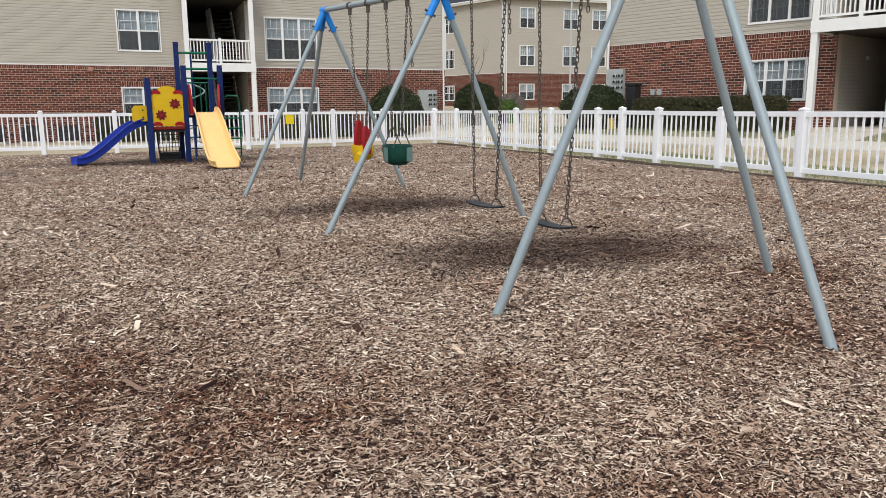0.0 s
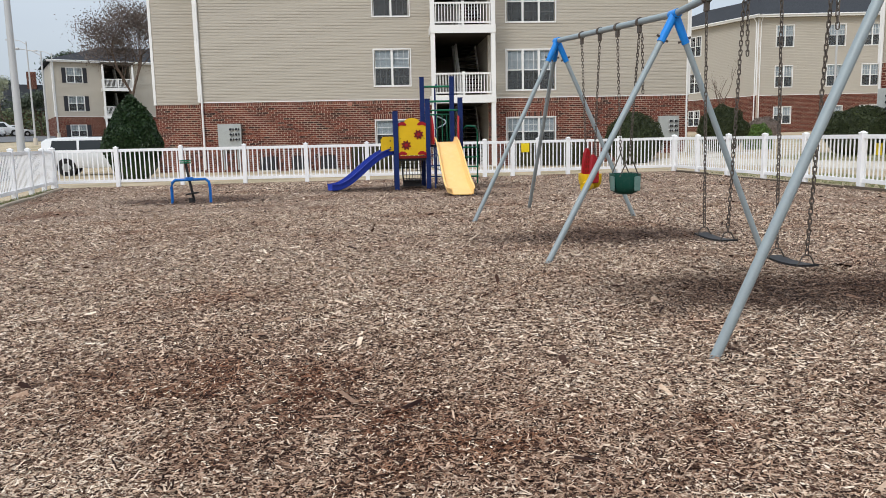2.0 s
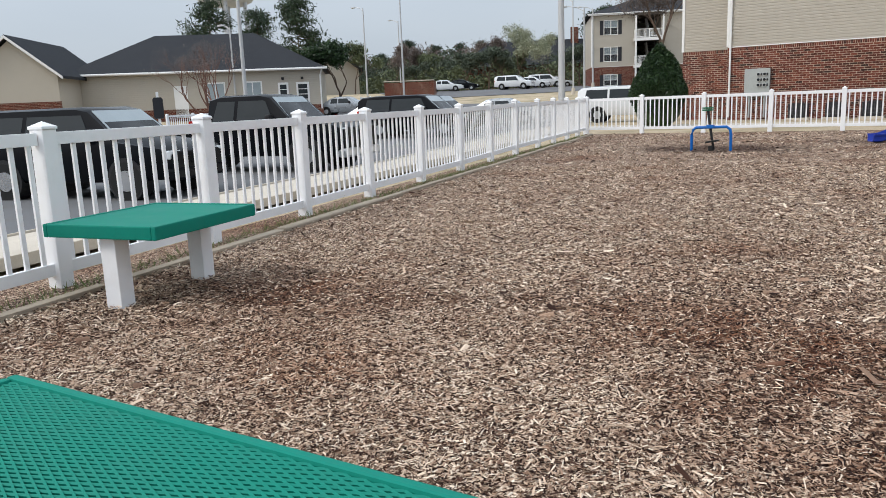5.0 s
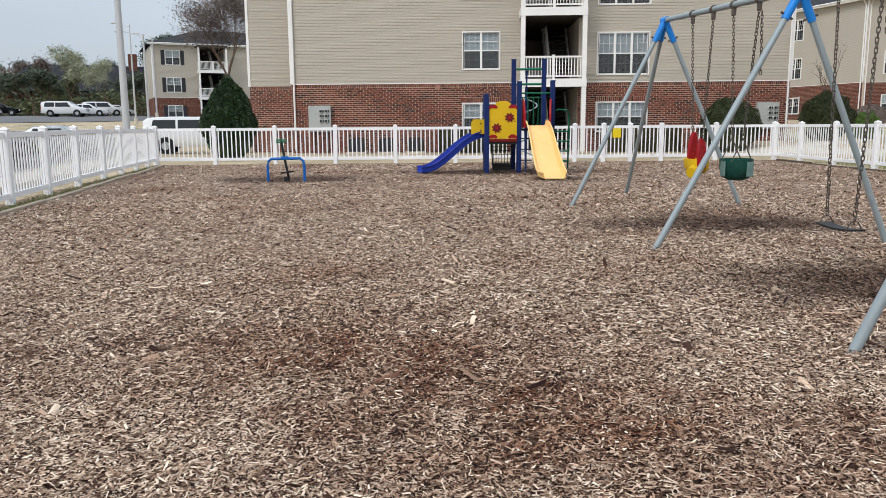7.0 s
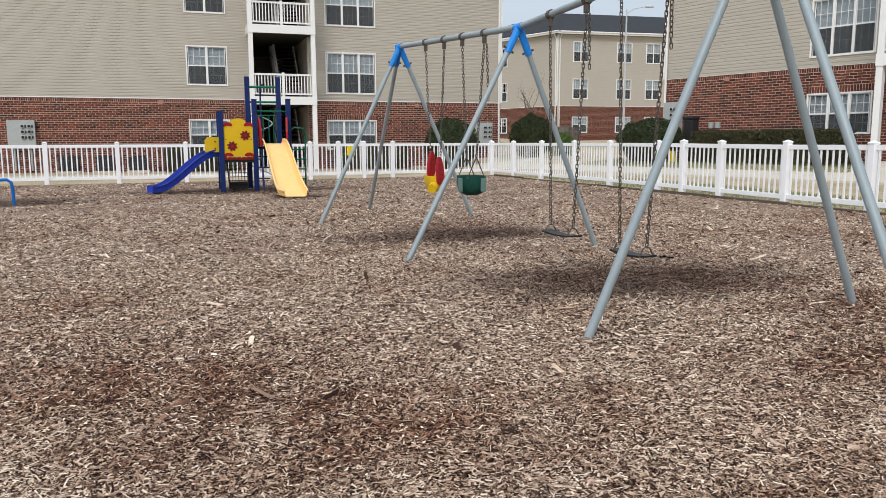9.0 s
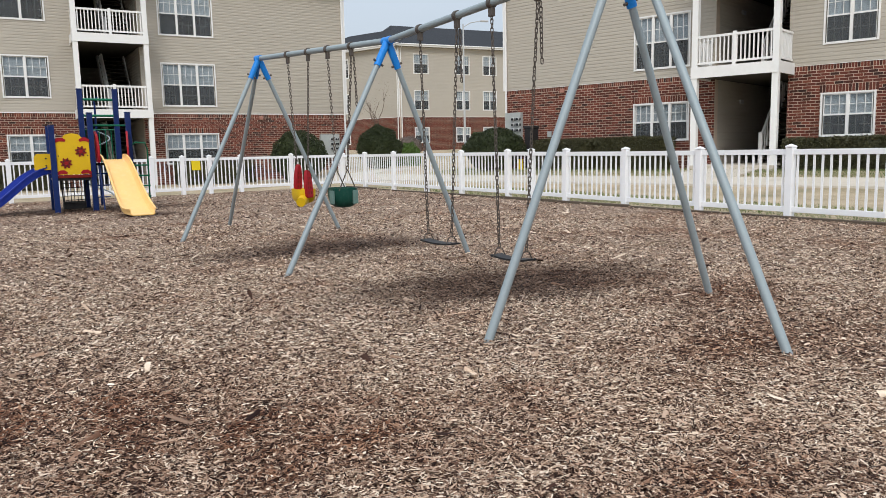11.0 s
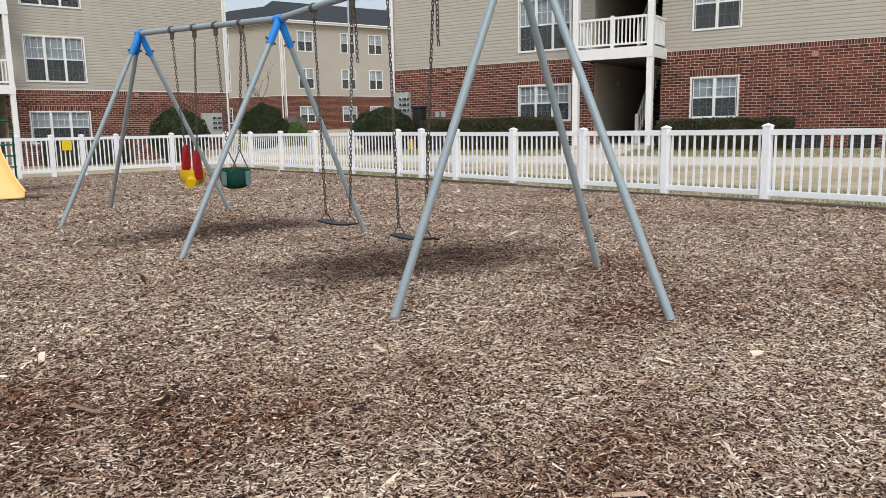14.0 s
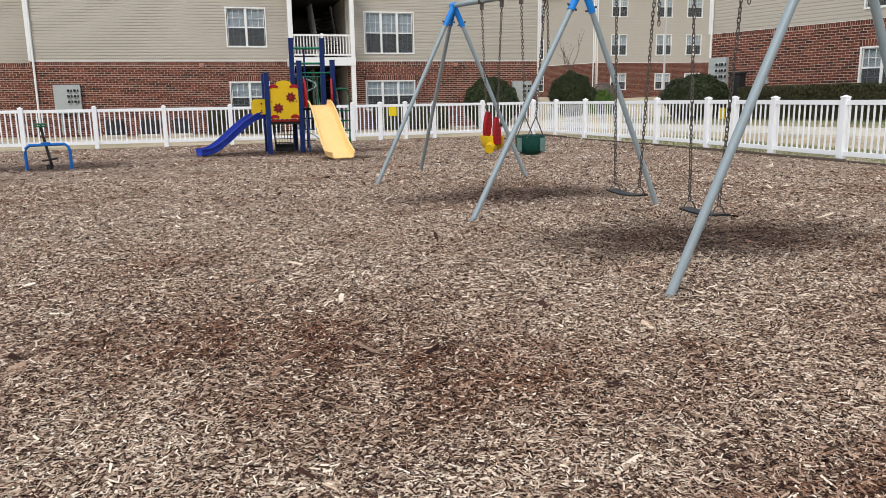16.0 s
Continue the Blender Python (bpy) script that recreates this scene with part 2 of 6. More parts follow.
BRICK_STOPS = [(0, (0.03, 0.013, 0.011)), (0.14, (0.075, 0.019, 0.012)), (0.5, (0.13, 0.031, 0.019)), (0.85, (0.165, 0.043, 0.026)), (1, (0.2, 0.06, 0.034))]
BRICKS = island_surface("red_bricks", BRICK_STOPS, 0.9, patch=0.15)
BRICK = island_surface("red_brick", BRICK_STOPS, 0.9, per_object=True, patch=0.15)
MORTAR = surface("mortar", (0.55, 0.45, 0.36), 0.95, var=0.15, scale=1.5, fine=200, bump=0.3)
SHINGLE = surface("roof_shingles", (0.03, 0.032, 0.037), 0.95, var=0.25, scale=1.0, fine=25, bump=0.5, dist=0.02)
DARKWOOD = surface("shutter_paint_room_dark", (0.03, 0.03, 0.035), 0.5)
BLIND = surface("blinds", (0.62, 0.64, 0.66), 0.7, var=0.05, scale=3, fine=20)
# dark brown puts the stairwell's shade into the colour of its boards
STAIRSHADE = surface("stairwell_shaded_boards", (0.06, 0.05, 0.04), 0.8, var=0.2, scale=2, fine=40, bump=0.2)
CONCRETE = surface("concrete", (0.56, 0.5, 0.42), 0.9, var=0.16, scale=0.9, fine=50, bump=0.25, dirt=0.3, dirt_col=(0.3, 0.25, 0.18))
ASPHALT = surface("asphalt", (0.15, 0.15, 0.155), 0.9, var=0.25, scale=0.4, fine=90, bump=0.4, dirt=0.2)
DAMPTIMBER = surface("damp_timber", (0.11, 0.085, 0.065), 0.9, var=0.3, scale=3, fine=60, bump=0.5, dirt=0.3)
TIMBER = surface("weathered_timber", (0.36, 0.3, 0.23), 0.9, var=0.3, scale=3, fine=60, bump=0.5, dirt=0.3)
GALV = surface("galvanised_steel", (0.285, 0.335, 0.352), 0.5, metal=0.15, var=0.12, scale=6, fine=120, bump=0.08, dirt=0.25, dirt_col=(0.24, 0.24, 0.23))
CHAIN = surface("rusty_chain", (0.12, 0.1, 0.085), 0.6, metal=0.6, var=0.35, scale=20, fine=150, bump=0.2)
BLUEMETAL = surface("blue_bracket", (0.016, 0.22, 0.66), 0.4, var=0.15, scale=5, dirt=0.25, dirt_col=(0.05, 0.1, 0.18))
NAVY = surface("navy_post", (0.006, 0.02, 0.105), 0.45, var=0.2, scale=4, dirt=0.2, dirt_col=(0.05, 0.07, 0.12))
SLIDEBLUE = surface("blue_slide", (0.018, 0.04, 0.3), 0.35, var=0.15, scale=3, dirt=0.15, dirt_col=(0.1, 0.12, 0.25))
SLIDEYELLOW = surface("yellow_slide", (0.85, 0.52, 0.19), 0.38, var=0.1, scale=2.5, dirt=0.4, dirt_col=(0.8, 0.62, 0.33))
YELLOW = surface("yellow_panel", (0.66, 0.42, 0.012), 0.4, var=0.1, scale=4, dirt=0.2, dirt_col=(0.5, 0.33, 0.05))
RED = surface("red_plastic", (0.3, 0.01, 0.015), 0.4, var=0.15, scale=4)
REDBADGE = surface("dark_red_badge", (0.17, 0.012, 0.01), 0.5, var=0.2, scale=8)
GREENMETAL = surface("green_bars", (0.006, 0.13, 0.065), 0.4, var=0.15, scale=6)
DARKGREEN = surface("green_bucket", (0.006, 0.055, 0.04), 0.42, var=0.2, scale=6, dirt=0.3, dirt_col=(0.06, 0.1, 0.085))
BLACK = surface("black_rubber", (0.022, 0.022, 0.024), 0.6, var=0.3, scale=8, dirt=0.3)
TEAL = surface("teal_plastisol", (0.0, 0.2, 0.145), 0.62, var=0.1, scale=5, fine=40, bump=0.12, dirt=0.15, dirt_col=(0.02, 0.17, 0.13))
SPINBLUE = surface("bright_blue_bar", (0.01, 0.12, 0.42), 0.4, var=0.1, scale=5)
GREYBOX = surface("grey_enamel", (0.4, 0.42, 0.41), 0.5, var=0.1, scale=3, dirt=0.2)
GRILLE = surface("dark_grille", (0.1, 0.1, 0.1), 0.6)
LAMPGREY = surface("lamp_grey", (0.5, 0.5, 0.5), 0.5, metal=0.2, var=0.08)
SIGN = surface("yellow_sign", (0.8, 0.6, 0.02), 0.45)
DARKPAINT = surface("dark_paint", (0.006, 0.007, 0.009), 0.2, var=0.1, scale=0.8, bump=0)
WHITEPAINT = surface("white_paint", (0.7, 0.71, 0.72), 0.25, var=0.05, scale=0.8, bump=0, coat=0.6)
GREYPAINT = surface("silver_paint", (0.3, 0.32, 0.34), 0.28, metal=0.4, var=0.05, scale=0.8, bump=0, coat=0.6)
CARGLASS = surface("tinted_glass", (0.028, 0.033, 0.036), 0.08, var=0.1, bump=0)
for paint, level in ((DARKPAINT, 0.1), (CARGLASS, 0.2)):
    paint.node_tree.nodes["Principled BSDF"].inputs["Specular IOR Level"].default_value = level
# pale blue-grey base paints the sky's reflection into the glass
SKYSHIELD = surface("windscreen", (0.3, 0.35, 0.37), 0.06, var=0.15, bump=0, coat=0.3)
TYRE = surface("tyre_rubber", (0.02, 0.02, 0.02), 0.85)
CHROME = surface("alloy", (0.55, 0.56, 0.58), 0.3, metal=0.9)
TAIL = surface("tail_lamp", (0.4, 0.01, 0.01), 0.2, bump=0)
HEADLAMP = surface("head_lamp", (0.6, 0.62, 0.64), 0.1, bump=0)
TANK = surface("tank_paint", (0.44, 0.46, 0.49), 0.5, var=0.1, scale=0.1, dirt=0.2, dirt_col=(0.35, 0.36, 0.37))
BARK = surface("bark", (0.12, 0.085, 0.065), 0.95, var=0.35, scale=4, fine=40, bump=0.6, dist=0.01)
TWIG = surface("twigs", (0.2, 0.11, 0.085), 0.95, var=0.3, scale=2)
PINE = leaf_material("pine_needles", (0.02, 0.038, 0.022), (0.06, 0.088, 0.045))
# needles paled and greyed to paint mild distance haze into the leaves
HAZEPINE = leaf_material("hazed_needles", (0.05, 0.066, 0.046), (0.095, 0.115, 0.078), 0.8)
EVERGREEN = leaf_material("holly_leaves", (0.01, 0.026, 0.01), (0.04, 0.075, 0.025), 0.4)
BOXWOOD = leaf_material("hedge_leaves", (0.025, 0.026, 0.012), (0.085, 0.08, 0.034))
OLIVE = leaf_material("shrub_leaves", (0.01, 0.017, 0.007), (0.055, 0.07, 0.024))
BRIGHTGREEN = leaf_material("fresh_shrub_leaves", (0.05, 0.1, 0.02), (0.14, 0.22, 0.05))
SPRING = leaf_material("spring_leaves", (0.075, 0.09, 0.045), (0.15, 0.175, 0.085))
BLOSSOM = leaf_material("pale_blossom", (0.2, 0.22, 0.13), (0.42, 0.43, 0.31))
# reddish twigs, greyed and paled for far haze; nearer bare trees share them
REDTWIG = leaf_material("hazed_bud_twigs", (0.12, 0.09, 0.077), (0.19, 0.148, 0.128))
GRASS = leaf_material("grass_blades", (0.07, 0.12, 0.025), (0.24, 0.26, 0.1))


def far_brick():
    m, n, l, b = nodes_of("distant_brick")
    co = n.new("ShaderNodeTexCoord").outputs["Object"]
    sp, cb, ad = n.new("ShaderNodeSeparateXYZ"), n.new("ShaderNodeCombineXYZ"), n.new("ShaderNodeMath")
    l.new(co, sp.inputs[0])
    l.new(sp.outputs[0], ad.inputs[0])
    l.new(sp.outputs[1], ad.inputs[1])
    l.new(ad.outputs[0], cb.inputs[0])
    l.new(sp.outputs[2], cb.inputs[1])
    t = n.new("ShaderNodeTexBrick")
    for k, v in (("Color1", (0.085, 0.027, 0.018, 1)), ("Color2", (0.145, 0.043, 0.027, 1)), ("Mortar", (0.34, 0.27, 0.21, 1))):
        t.inputs[k].default_value = v
    for k, v in (("Scale", 1.0), ("Mortar Size", 0.006), ("Brick Width", 0.305), ("Row Height", 0.102)):
        t.inputs[k].default_value = v
    l.new(cb.outputs[0], t.inputs["Vector"])
    l.new(mix_node(n, l, 0.4, t.outputs[0], noise_node(n, l, co, 1.5).outputs["Fac"], "OVERLAY"), b.inputs["Base Color"])
    b.inputs["Roughness"].default_value = 0.9
    b.inputs["Specular IOR Level"].default_value = 0.2
    return m


FARBRICK = far_brick()


# ---- mesh helpers ----
def mesh_object(name, verts, faces, mat, parent=None, smooth=False):
    me = bpy.data.meshes.new(name)
    me.from_pydata([tuple(v) for v in verts], [], [tuple(f) for f in faces])
    me.materials.append(mat)
    if smooth:
        me.polygons.foreach_set("use_smooth", [True] * len(me.polygons))
    ob = new(name, me)
    ob.parent = parent
    return ob


def part(name, bm, material, parent=None, label="", smooth=False, m=None):
    """One mesh object from a bmesh, under a thing or a part of it."""
    me = bpy.data.meshes.new(name)
    bmesh.ops.recalc_face_normals(bm, faces=bm.faces)
    bm.to_mesh(me)
    bm.free()
    me.materials.append(material)
    if smooth:
        me.polygons.foreach_set("use_smooth", [True] * len(me.polygons))
        me.set_sharp_from_angle(angle=radians(40))
    ob = new(name, me)
    ob.parent = parent
    if m is not None:
        ob.matrix_basis = m
    return tagged(ob, label) if label else ob


def thing(name, label, category, m=None, group="", kind=""):
    ob = new(name)
    ob.empty_display_size = 0.1
    if m is not None:
        ob.matrix_basis = m
    return tagged(ob, label, category, group, kind)


def box(bm, x0, y0, z0, x1, y1, z1, bevel=0.0):
    r = bmesh.ops.create_cube(bm, size=1, matrix=Matrix.LocRotScale(((x0 + x1) / 2, (y0 + y1) / 2, (z0 + z1) / 2), None, (abs(x1 - x0), abs(y1 - y0), abs(z1 - z0))))
    if bevel:
        es = list({e for v in r["verts"] for e in v.link_edges})
        bmesh.ops.bevel(bm, geom=es, offset=bevel, segments=2, affect="EDGES", profile=0.6)
    return bm


def boxed(*a, bevel=0.0):
    return box(bmesh.new(), *a, bevel=bevel)


def rod(bm, p, q, r, r2=None, seg=12, caps=True):
    p, q = Vector(p), Vector(q)
    d = q - p
    m = Matrix.Translation((p + q) / 2) @ d.to_track_quat("Z", "Y").to_matrix().to_4x4()
    bmesh.ops.create_cone(bm, cap_ends=caps, segments=seg, radius1=r, radius2=r if r2 is None else r2, depth=d.length, matrix=m)
    return bm


def tube(bm, pts, r, seg=8):
    """A round bar bent through the points."""
    pts = [Vector(p) for p in pts]
    rings = []
    for i, p in enumerate(pts):
        d = (pts[min(i + 1, len(pts) - 1)] - pts[max(i - 1, 0)]).normalized()
        a = d.cross(Vector((0.13, 0.21, 0.97))).normalized() if abs(d.z) < 0.95 else d.cross(Vector((1, 0, 0))).normalized()
        b = d.cross(a)
        rings.append([bm.verts.new(p + (a * math.cos(t) + b * math.sin(t)) * r) for t in [2 * math.pi * k / seg for k in range(seg)]])
    for u, v in zip(rings, rings[1:]):
        for k in range(seg):
            bm.faces.new((u[k], u[(k + 1) % seg], v[(k + 1) % seg], v[k]))
    bm.faces.new(rings[0][::-1])
    bm.faces.new(rings[-1])
    return bm


def prism(bm, outline, y0, y1):
    """An outline in x, z drawn out along y."""
    a = [bm.verts.new((x, y0, z)) for x, z in outline]
    b = [bm.verts.new((x, y1, z)) for x, z in outline]
    bm.faces.new(a)
    bm.faces.new(b[::-1])
    for i in range(len(a)):
        k = (i + 1) % len(a)
        bm.faces.new((a[i], b[i], b[k], a[k]))
    return bm


def smoothstep(t):
    t = np.clip(t, 0, 1)
    return t * t * (3 - 2 * t)


# ---- the lie of the land ----
WALL_A, WALL_D, WALL_N = np.array((16.85, 27.1)), np.array((0.3013, -0.9535)), np.array((-0.9535, -0.3013))
LEFT_P, LEFT_D = np.array((-7.74, 7.02)), np.array((-0.2165, 0.9763))


def terrain(x, y):
    x, y = np.asarray(x, float), np.asarray(y, float)
    z = 0.1 * np.exp(-((y - 11.2) / 3.6) ** 2 - ((x - 0.8) / 4.5) ** 2)
    for cx, cy, rx, ry, d in HOLLOWS:
        z = z - d * np.exp(-2.2 * (((x - cx) / rx) ** 2 + ((y - cy) / ry) ** 2))
    to_wall = (x - WALL_A[0]) * WALL_N[0] + (y - WALL_A[1]) * WALL_N[1]
    z = z + 0.45 * smoothstep(1 - (to_wall - 1.5) / 5.0) * smoothstep((y + 20) / 20) * smoothstep((x - 9.6) / 2.0)
    out = (LEFT_P[0] + LEFT_D[0] / LEFT_D[1] * (y - LEFT_P[1])) - x
    z = z - 0.3 * smoothstep((out - 1.6) / 3.5) * (1 - 0.65 * smoothstep((y - 14) / 14)) * (1 - smoothstep((out - 25) / 25))
    r = np.hypot(x, y)
    return z + 2.9 * smoothstep((r - 42) / 70)


def ground_z(x, y):
    return float(terrain(x, y))


def sheet(name, mat, corners, nu, nv, lift, kind="structure", label="", category="", thick=0.0):
    """A sheet that follows the land between four corners."""
    c = [np.array(p, float) for p in corners]
    vs, fs = [], []
    for j in range(nv + 1):
        for i in range(nu + 1):
            u, v = i / nu, j / nv
            p = (c[0] * (1 - u) + c[1] * u) * (1 - v) + (c[3] * (1 - u) + c[2] * u) * v
            vs.append((p[0], p[1], ground_z(*p) + lift))
    for j in range(nv):
        for i in range(nu):
            k = j * (nu + 1) + i
            fs.append((k, k + 1, k + nu + 2, k + nu + 1))
    if thick:
        n0 = len(vs)
        rim = [i for i in range(nu + 1)] + [(j + 1) * (nu + 1) - 1 for j in range(1, nv + 1)] + [nv * (nu + 1) + i for i in range(nu - 1, -1, -1)] + [j * (nu + 1) for j in range(nv - 1, 0, -1)]
        vs += [(vs[i][0], vs[i][1], vs[i][2] - thick) for i in rim]
        for a in range(len(rim)):
            b = (a + 1) % len(rim)
            fs.append((rim[b], rim[a], n0 + a, n0 + b))
    ob = mesh_object(name, vs, fs, mat, smooth=not thick)
    return tagged(ob, label, category, kind=kind)


def ground_sheet():
    a = np.sinh(np.linspace(-4.6, 4.6, 190)) / math.sinh(4.6)
    xs, ys = a * 900 - 2, a * 900 + 12
    X, Y = np.meshgrid(xs, ys)
    inside = (X > -12.5) & (X < 9.6) & (Y < 26) & (Y > -9)
    Z = terrain(X, Y) - np.where(inside, 0.14, 0.03)
    n = len(xs)
    vs = np.stack([X.ravel(), Y.ravel(), Z.ravel()], 1)
    fs = [(j * n + i, j * n + i + 1, j * n + n + i + 1, j * n + n + i) for j in range(n - 1) for i in range(n - 1)]
    tagged(mesh_object("ground", vs, fs, LAWN, smooth=True), "dormant straw-coloured lawn rising gently to the distance", "ground", kind="structure")


ground_sheet()
sheet("mulch_bed", MULCH, ((-4.9, -8.5), (9.35, -8.5), (8.75, 26.55), (-11.72, 25.1)), 90, 150, 0.0, label="playground floor of weathered wood chip mulch", category="mulch")
left_at = lambda u, o: tuple(LEFT_P + LEFT_D * u + np.array((-0.9763, -0.2165)) * o)
sheet("pavement", CONCRETE, (left_at(-16, 3.4), left_at(-16, 1.4), left_at(24, 1.4), left_at(24, 3.4)), 3, 40, 0.03, label="pale concrete walk beside the car park", category="pavement", thick=0.12)
sheet("car_park", ASPHALT, (left_at(-16, 30), left_at(-16, 3.55), left_at(60, 3.55), left_at(60, 30)), 30, 60, -0.01, label="grey asphalt car park with marked bays", category="car park")
kerb = sheet("kerb", CONCRETE, (left_at(-16, 3.58), left_at(-16, 3.42), left_at(24, 3.42), left_at(24, 3.58)), 1, 40, 0.06, label="concrete kerb along the car park", category="kerb", thick=0.14)
sheet("far_road", ASPHALT, ((-70, 88), (-50, 66), (-18, 96), (-24, 118)), 20, 20, 0.02, label="far asphalt lot on the rise", category="road")
wall_at = lambda u, o: tuple(WALL_A + WALL_D * u + WALL_N * o)
sheet("pavement", CONCRETE, (wall_at(-14, 5.0), wall_at(-14, 3.7), wall_at(30, 3.7), wall_at(30, 5.0)), 3, 50, 0.03, label="concrete walk between fence and building", category="pavement", thick=0.12)
sheet("pavement", CONCRETE, (wall_at(9.0, 3.69), wall_at(9.0, 0.2), wall_at(11.0, 0.2), wall_at(11.0, 3.69)), 4, 6, 0.034, label="concrete path to the stairwell", category="pavement", thick=0.12)
sheet("pavement", CONCRETE, ((-14, 29.9), (14, 30.9), (14, 32.2), (-14, 31.2)), 40, 2, 0.03, label="concrete walk behind the fence", category="pavement", thick=0.12)


# ---- wood chips lying loose on the bed ----
def chip_cloud(name, n, r0, r1, size, seed, ridge=True):
    g = np.random.default_rng(seed)
    r = np.sqrt(g.uniform(r0 * r0, r1 * r1, n * 2))
    a = g.uniform(radians(-72), radians(74), n * 2)
    x, y = -1.9 + r * np.sin(a), 0.5 + r * np.cos(a)
    left = LEFT_P[0] + LEFT_D[0] / LEFT_D[1] * (y - LEFT_P[1]) + 0.45
    ok = (x > left) & (x < 8.85) & (y < 24.8)
    x, y = x[ok][:n], y[ok][:n]
    n = len(x)
    ln, w = size * g.lognormal(0, 0.42, n).clip(0.4, 2.4), size * 0.27 * g.lognormal(0, 0.35, n).clip(0.45, 2.0)
    yaw, pit, rol = g.uniform(0, 6.283, n), g.normal(0, 0.24, n), g.normal(0, 0.4, n)
    base = np.array(((-0.5, -0.5, 0), (-0.5, 0, 0.3), (-0.5, 0.5, 0), (0.5, -0.42, 0), (0.5, 0.06, 0.26), (0.5, 0.45, 0)))
    quads = ((0, 3, 4, 1), (1, 4, 5, 2))
    if not ridge:
        base, quads = np.array(((-0.5, -0.5, 0), (-0.46, 0.5, 0), (0.5, -0.4, 0), (0.47, 0.45, 0))), ((0, 2, 3, 1),)
    nv, nq = len(base), len(quads)
    v = np.repeat(base[None], n, 0)
    v[:, :, 0] *= ln[:, None] * g.uniform(0.8, 1.2, (n, nv))
    v[:, :, 1] *= w[:, None]
    v[:, :, 2] *= w[:, None]
    cy, sy = np.cos(rol)[:, None], np.sin(rol)[:, None]
    Y, Z = v[:, :, 1] * cy - v[:, :, 2] * sy, v[:, :, 1] * sy + v[:, :, 2] * cy
    cp, sp = np.cos(pit)[:, None], np.sin(pit)[:, None]
    X, Z = v[:, :, 0] * cp - Z * sp, v[:, :, 0] * sp + Z * cp
    cz, sz = np.cos(yaw)[:, None], np.sin(yaw)[:, None]
    P = np.stack([X * cz - Y * sz + x[:, None], X * sz + Y * cz + y[:, None], Z + (terrain(x, y) + g.uniform(-0.004, 0.026, n))[:, None]], 2)
    k = np.arange(n)[:, None] * nv
    F = np.concatenate([k + np.array(q) for q in quads], 1).reshape(-1)
    me = bpy.data.meshes.new(name)
    me.vertices.add(n * nv)
    me.vertices.foreach_set("co", P.astype(np.float32).ravel())
    me.loops.add(len(F))
    me.loops.foreach_set("vertex_index", F.astype(np.int32))
    me.polygons.add(n * nq)
    me.polygons.foreach_set("loop_start", (np.arange(n * nq) * 4).astype(np.int32))
    me.update(calc_edges=True)
    me.materials.append(CHIPS)
    tagged(new(name, me), "loose weathered wood chips in tan, grey and brown", "wood chips", kind="stuff")


chip_cloud("wood_chips", 230000, 1.2, 4.2, 0.0205, 1)
chip_cloud("wood_chips", 230000, 4.2, 8.0, 0.025, 2, False)
chip_cloud("wood_chips", 130000, 8.0, 14.0, 0.033, 3, False)
chip_cloud("wood_chips", 30000, 14.0, 27.0, 0.058, 4, False)
chip_cloud("wood_chips", 900, 1.5, 12.0, 0.085, 5)


# ---- white vinyl fence ----
def picket_mesh(h):
    bm = boxed(-0.018, -0.009, 0.0, 0.018, 0.009, h)
    me = bpy.data.meshes.new("picket")
    bm.to_mesh(me)
    bm.free()
    me.materials.append(VINYL)
    return me


def post_mesh():
    bm = boxed(-0.062, -0.062, -0.18, 0.062, 0.062, 1.15, bevel=0.006)
    box(bm, -0.07, -0.07, 1.15, 0.07, 0.07, 1.172, bevel=0.005)
    t = [bm.verts.new(p) for p in ((-0.066, -0.066, 1.172), (0.066, -0.066, 1.172), (0.066, 0.066, 1.172), (-0.066, 0.066, 1.172), (0, 0, 1.208))]
    for i in range(4):
        bm.faces.new((t[i], t[(i + 1) % 4], t[4]))
    me = bpy.data.meshes.new("post")
    bm.to_mesh(me)
    bm.free()
    me.materials.append(VINYL)
    return me


PICKET, POST = picket_mesh(0.895), post_mesh()


def fence(label, p, q, posts, gate=None):
    p, q = Vector((*p, 0)), Vector((*q, 0))
    d = (q - p).normalized()
    turn = math.atan2(d.y, d.x)
    run = thing("fence", label, "fence", kind="")
    at = lambda u: (p + d * u, ground_z(*(p + d * u)[:2]) + 0.02 + 0.035 * float(smoothstep(((p + d * u).y - 12) / 5)))
    for u in posts:
        o, z = at(u)
        ob = new("post", POST)
        ob.parent = run
        ob.matrix_basis = Matrix.Translation((o.x, o.y, z + random.uniform(-0.012, 0.012))) @ Euler((random.uniform(-0.008, 0.008), random.uniform(-0.008, 0.008), turn)).to_matrix().to_4x4()
    for a, b in zip(posts, posts[1:]):
        (pa, za), (pb, zb) = at(a), at(b)
        hold = run
        if gate and abs(a - gate) < 0.01:
            hold = thing("gate", "", "")
            hold.parent = run
            del_keys = [k for k in ("label", "category") if k in hold]
            for k in del_keys:
                del hold[k]
        length = b - a - 0.12
        slope = math.atan2(zb - za, b - a)
        m = Matrix.Translation((pa.x, pa.y, za)) @ Euler((0, -slope, turn), "XYZ").to_matrix().to_4x4()
        for name, z0, z1, t in (("top_rail", 1.03, 1.12, 0.022), ("bottom_rail", 0.075, 0.165, 0.022)):
            part(name, boxed(0.06, -t, z0, 0.06 + length, t, z1, bevel=0.004), VINYL, hold, m=m)
        n = max(3, round(length / 0.142))
        for i in range(n):
            ob = new("picket", PICKET)
            ob.parent = hold
            ob.matrix_basis = m @ Matrix.Translation((0.06 + length * (i + 0.5) / n, 0, 0.15))
    return run


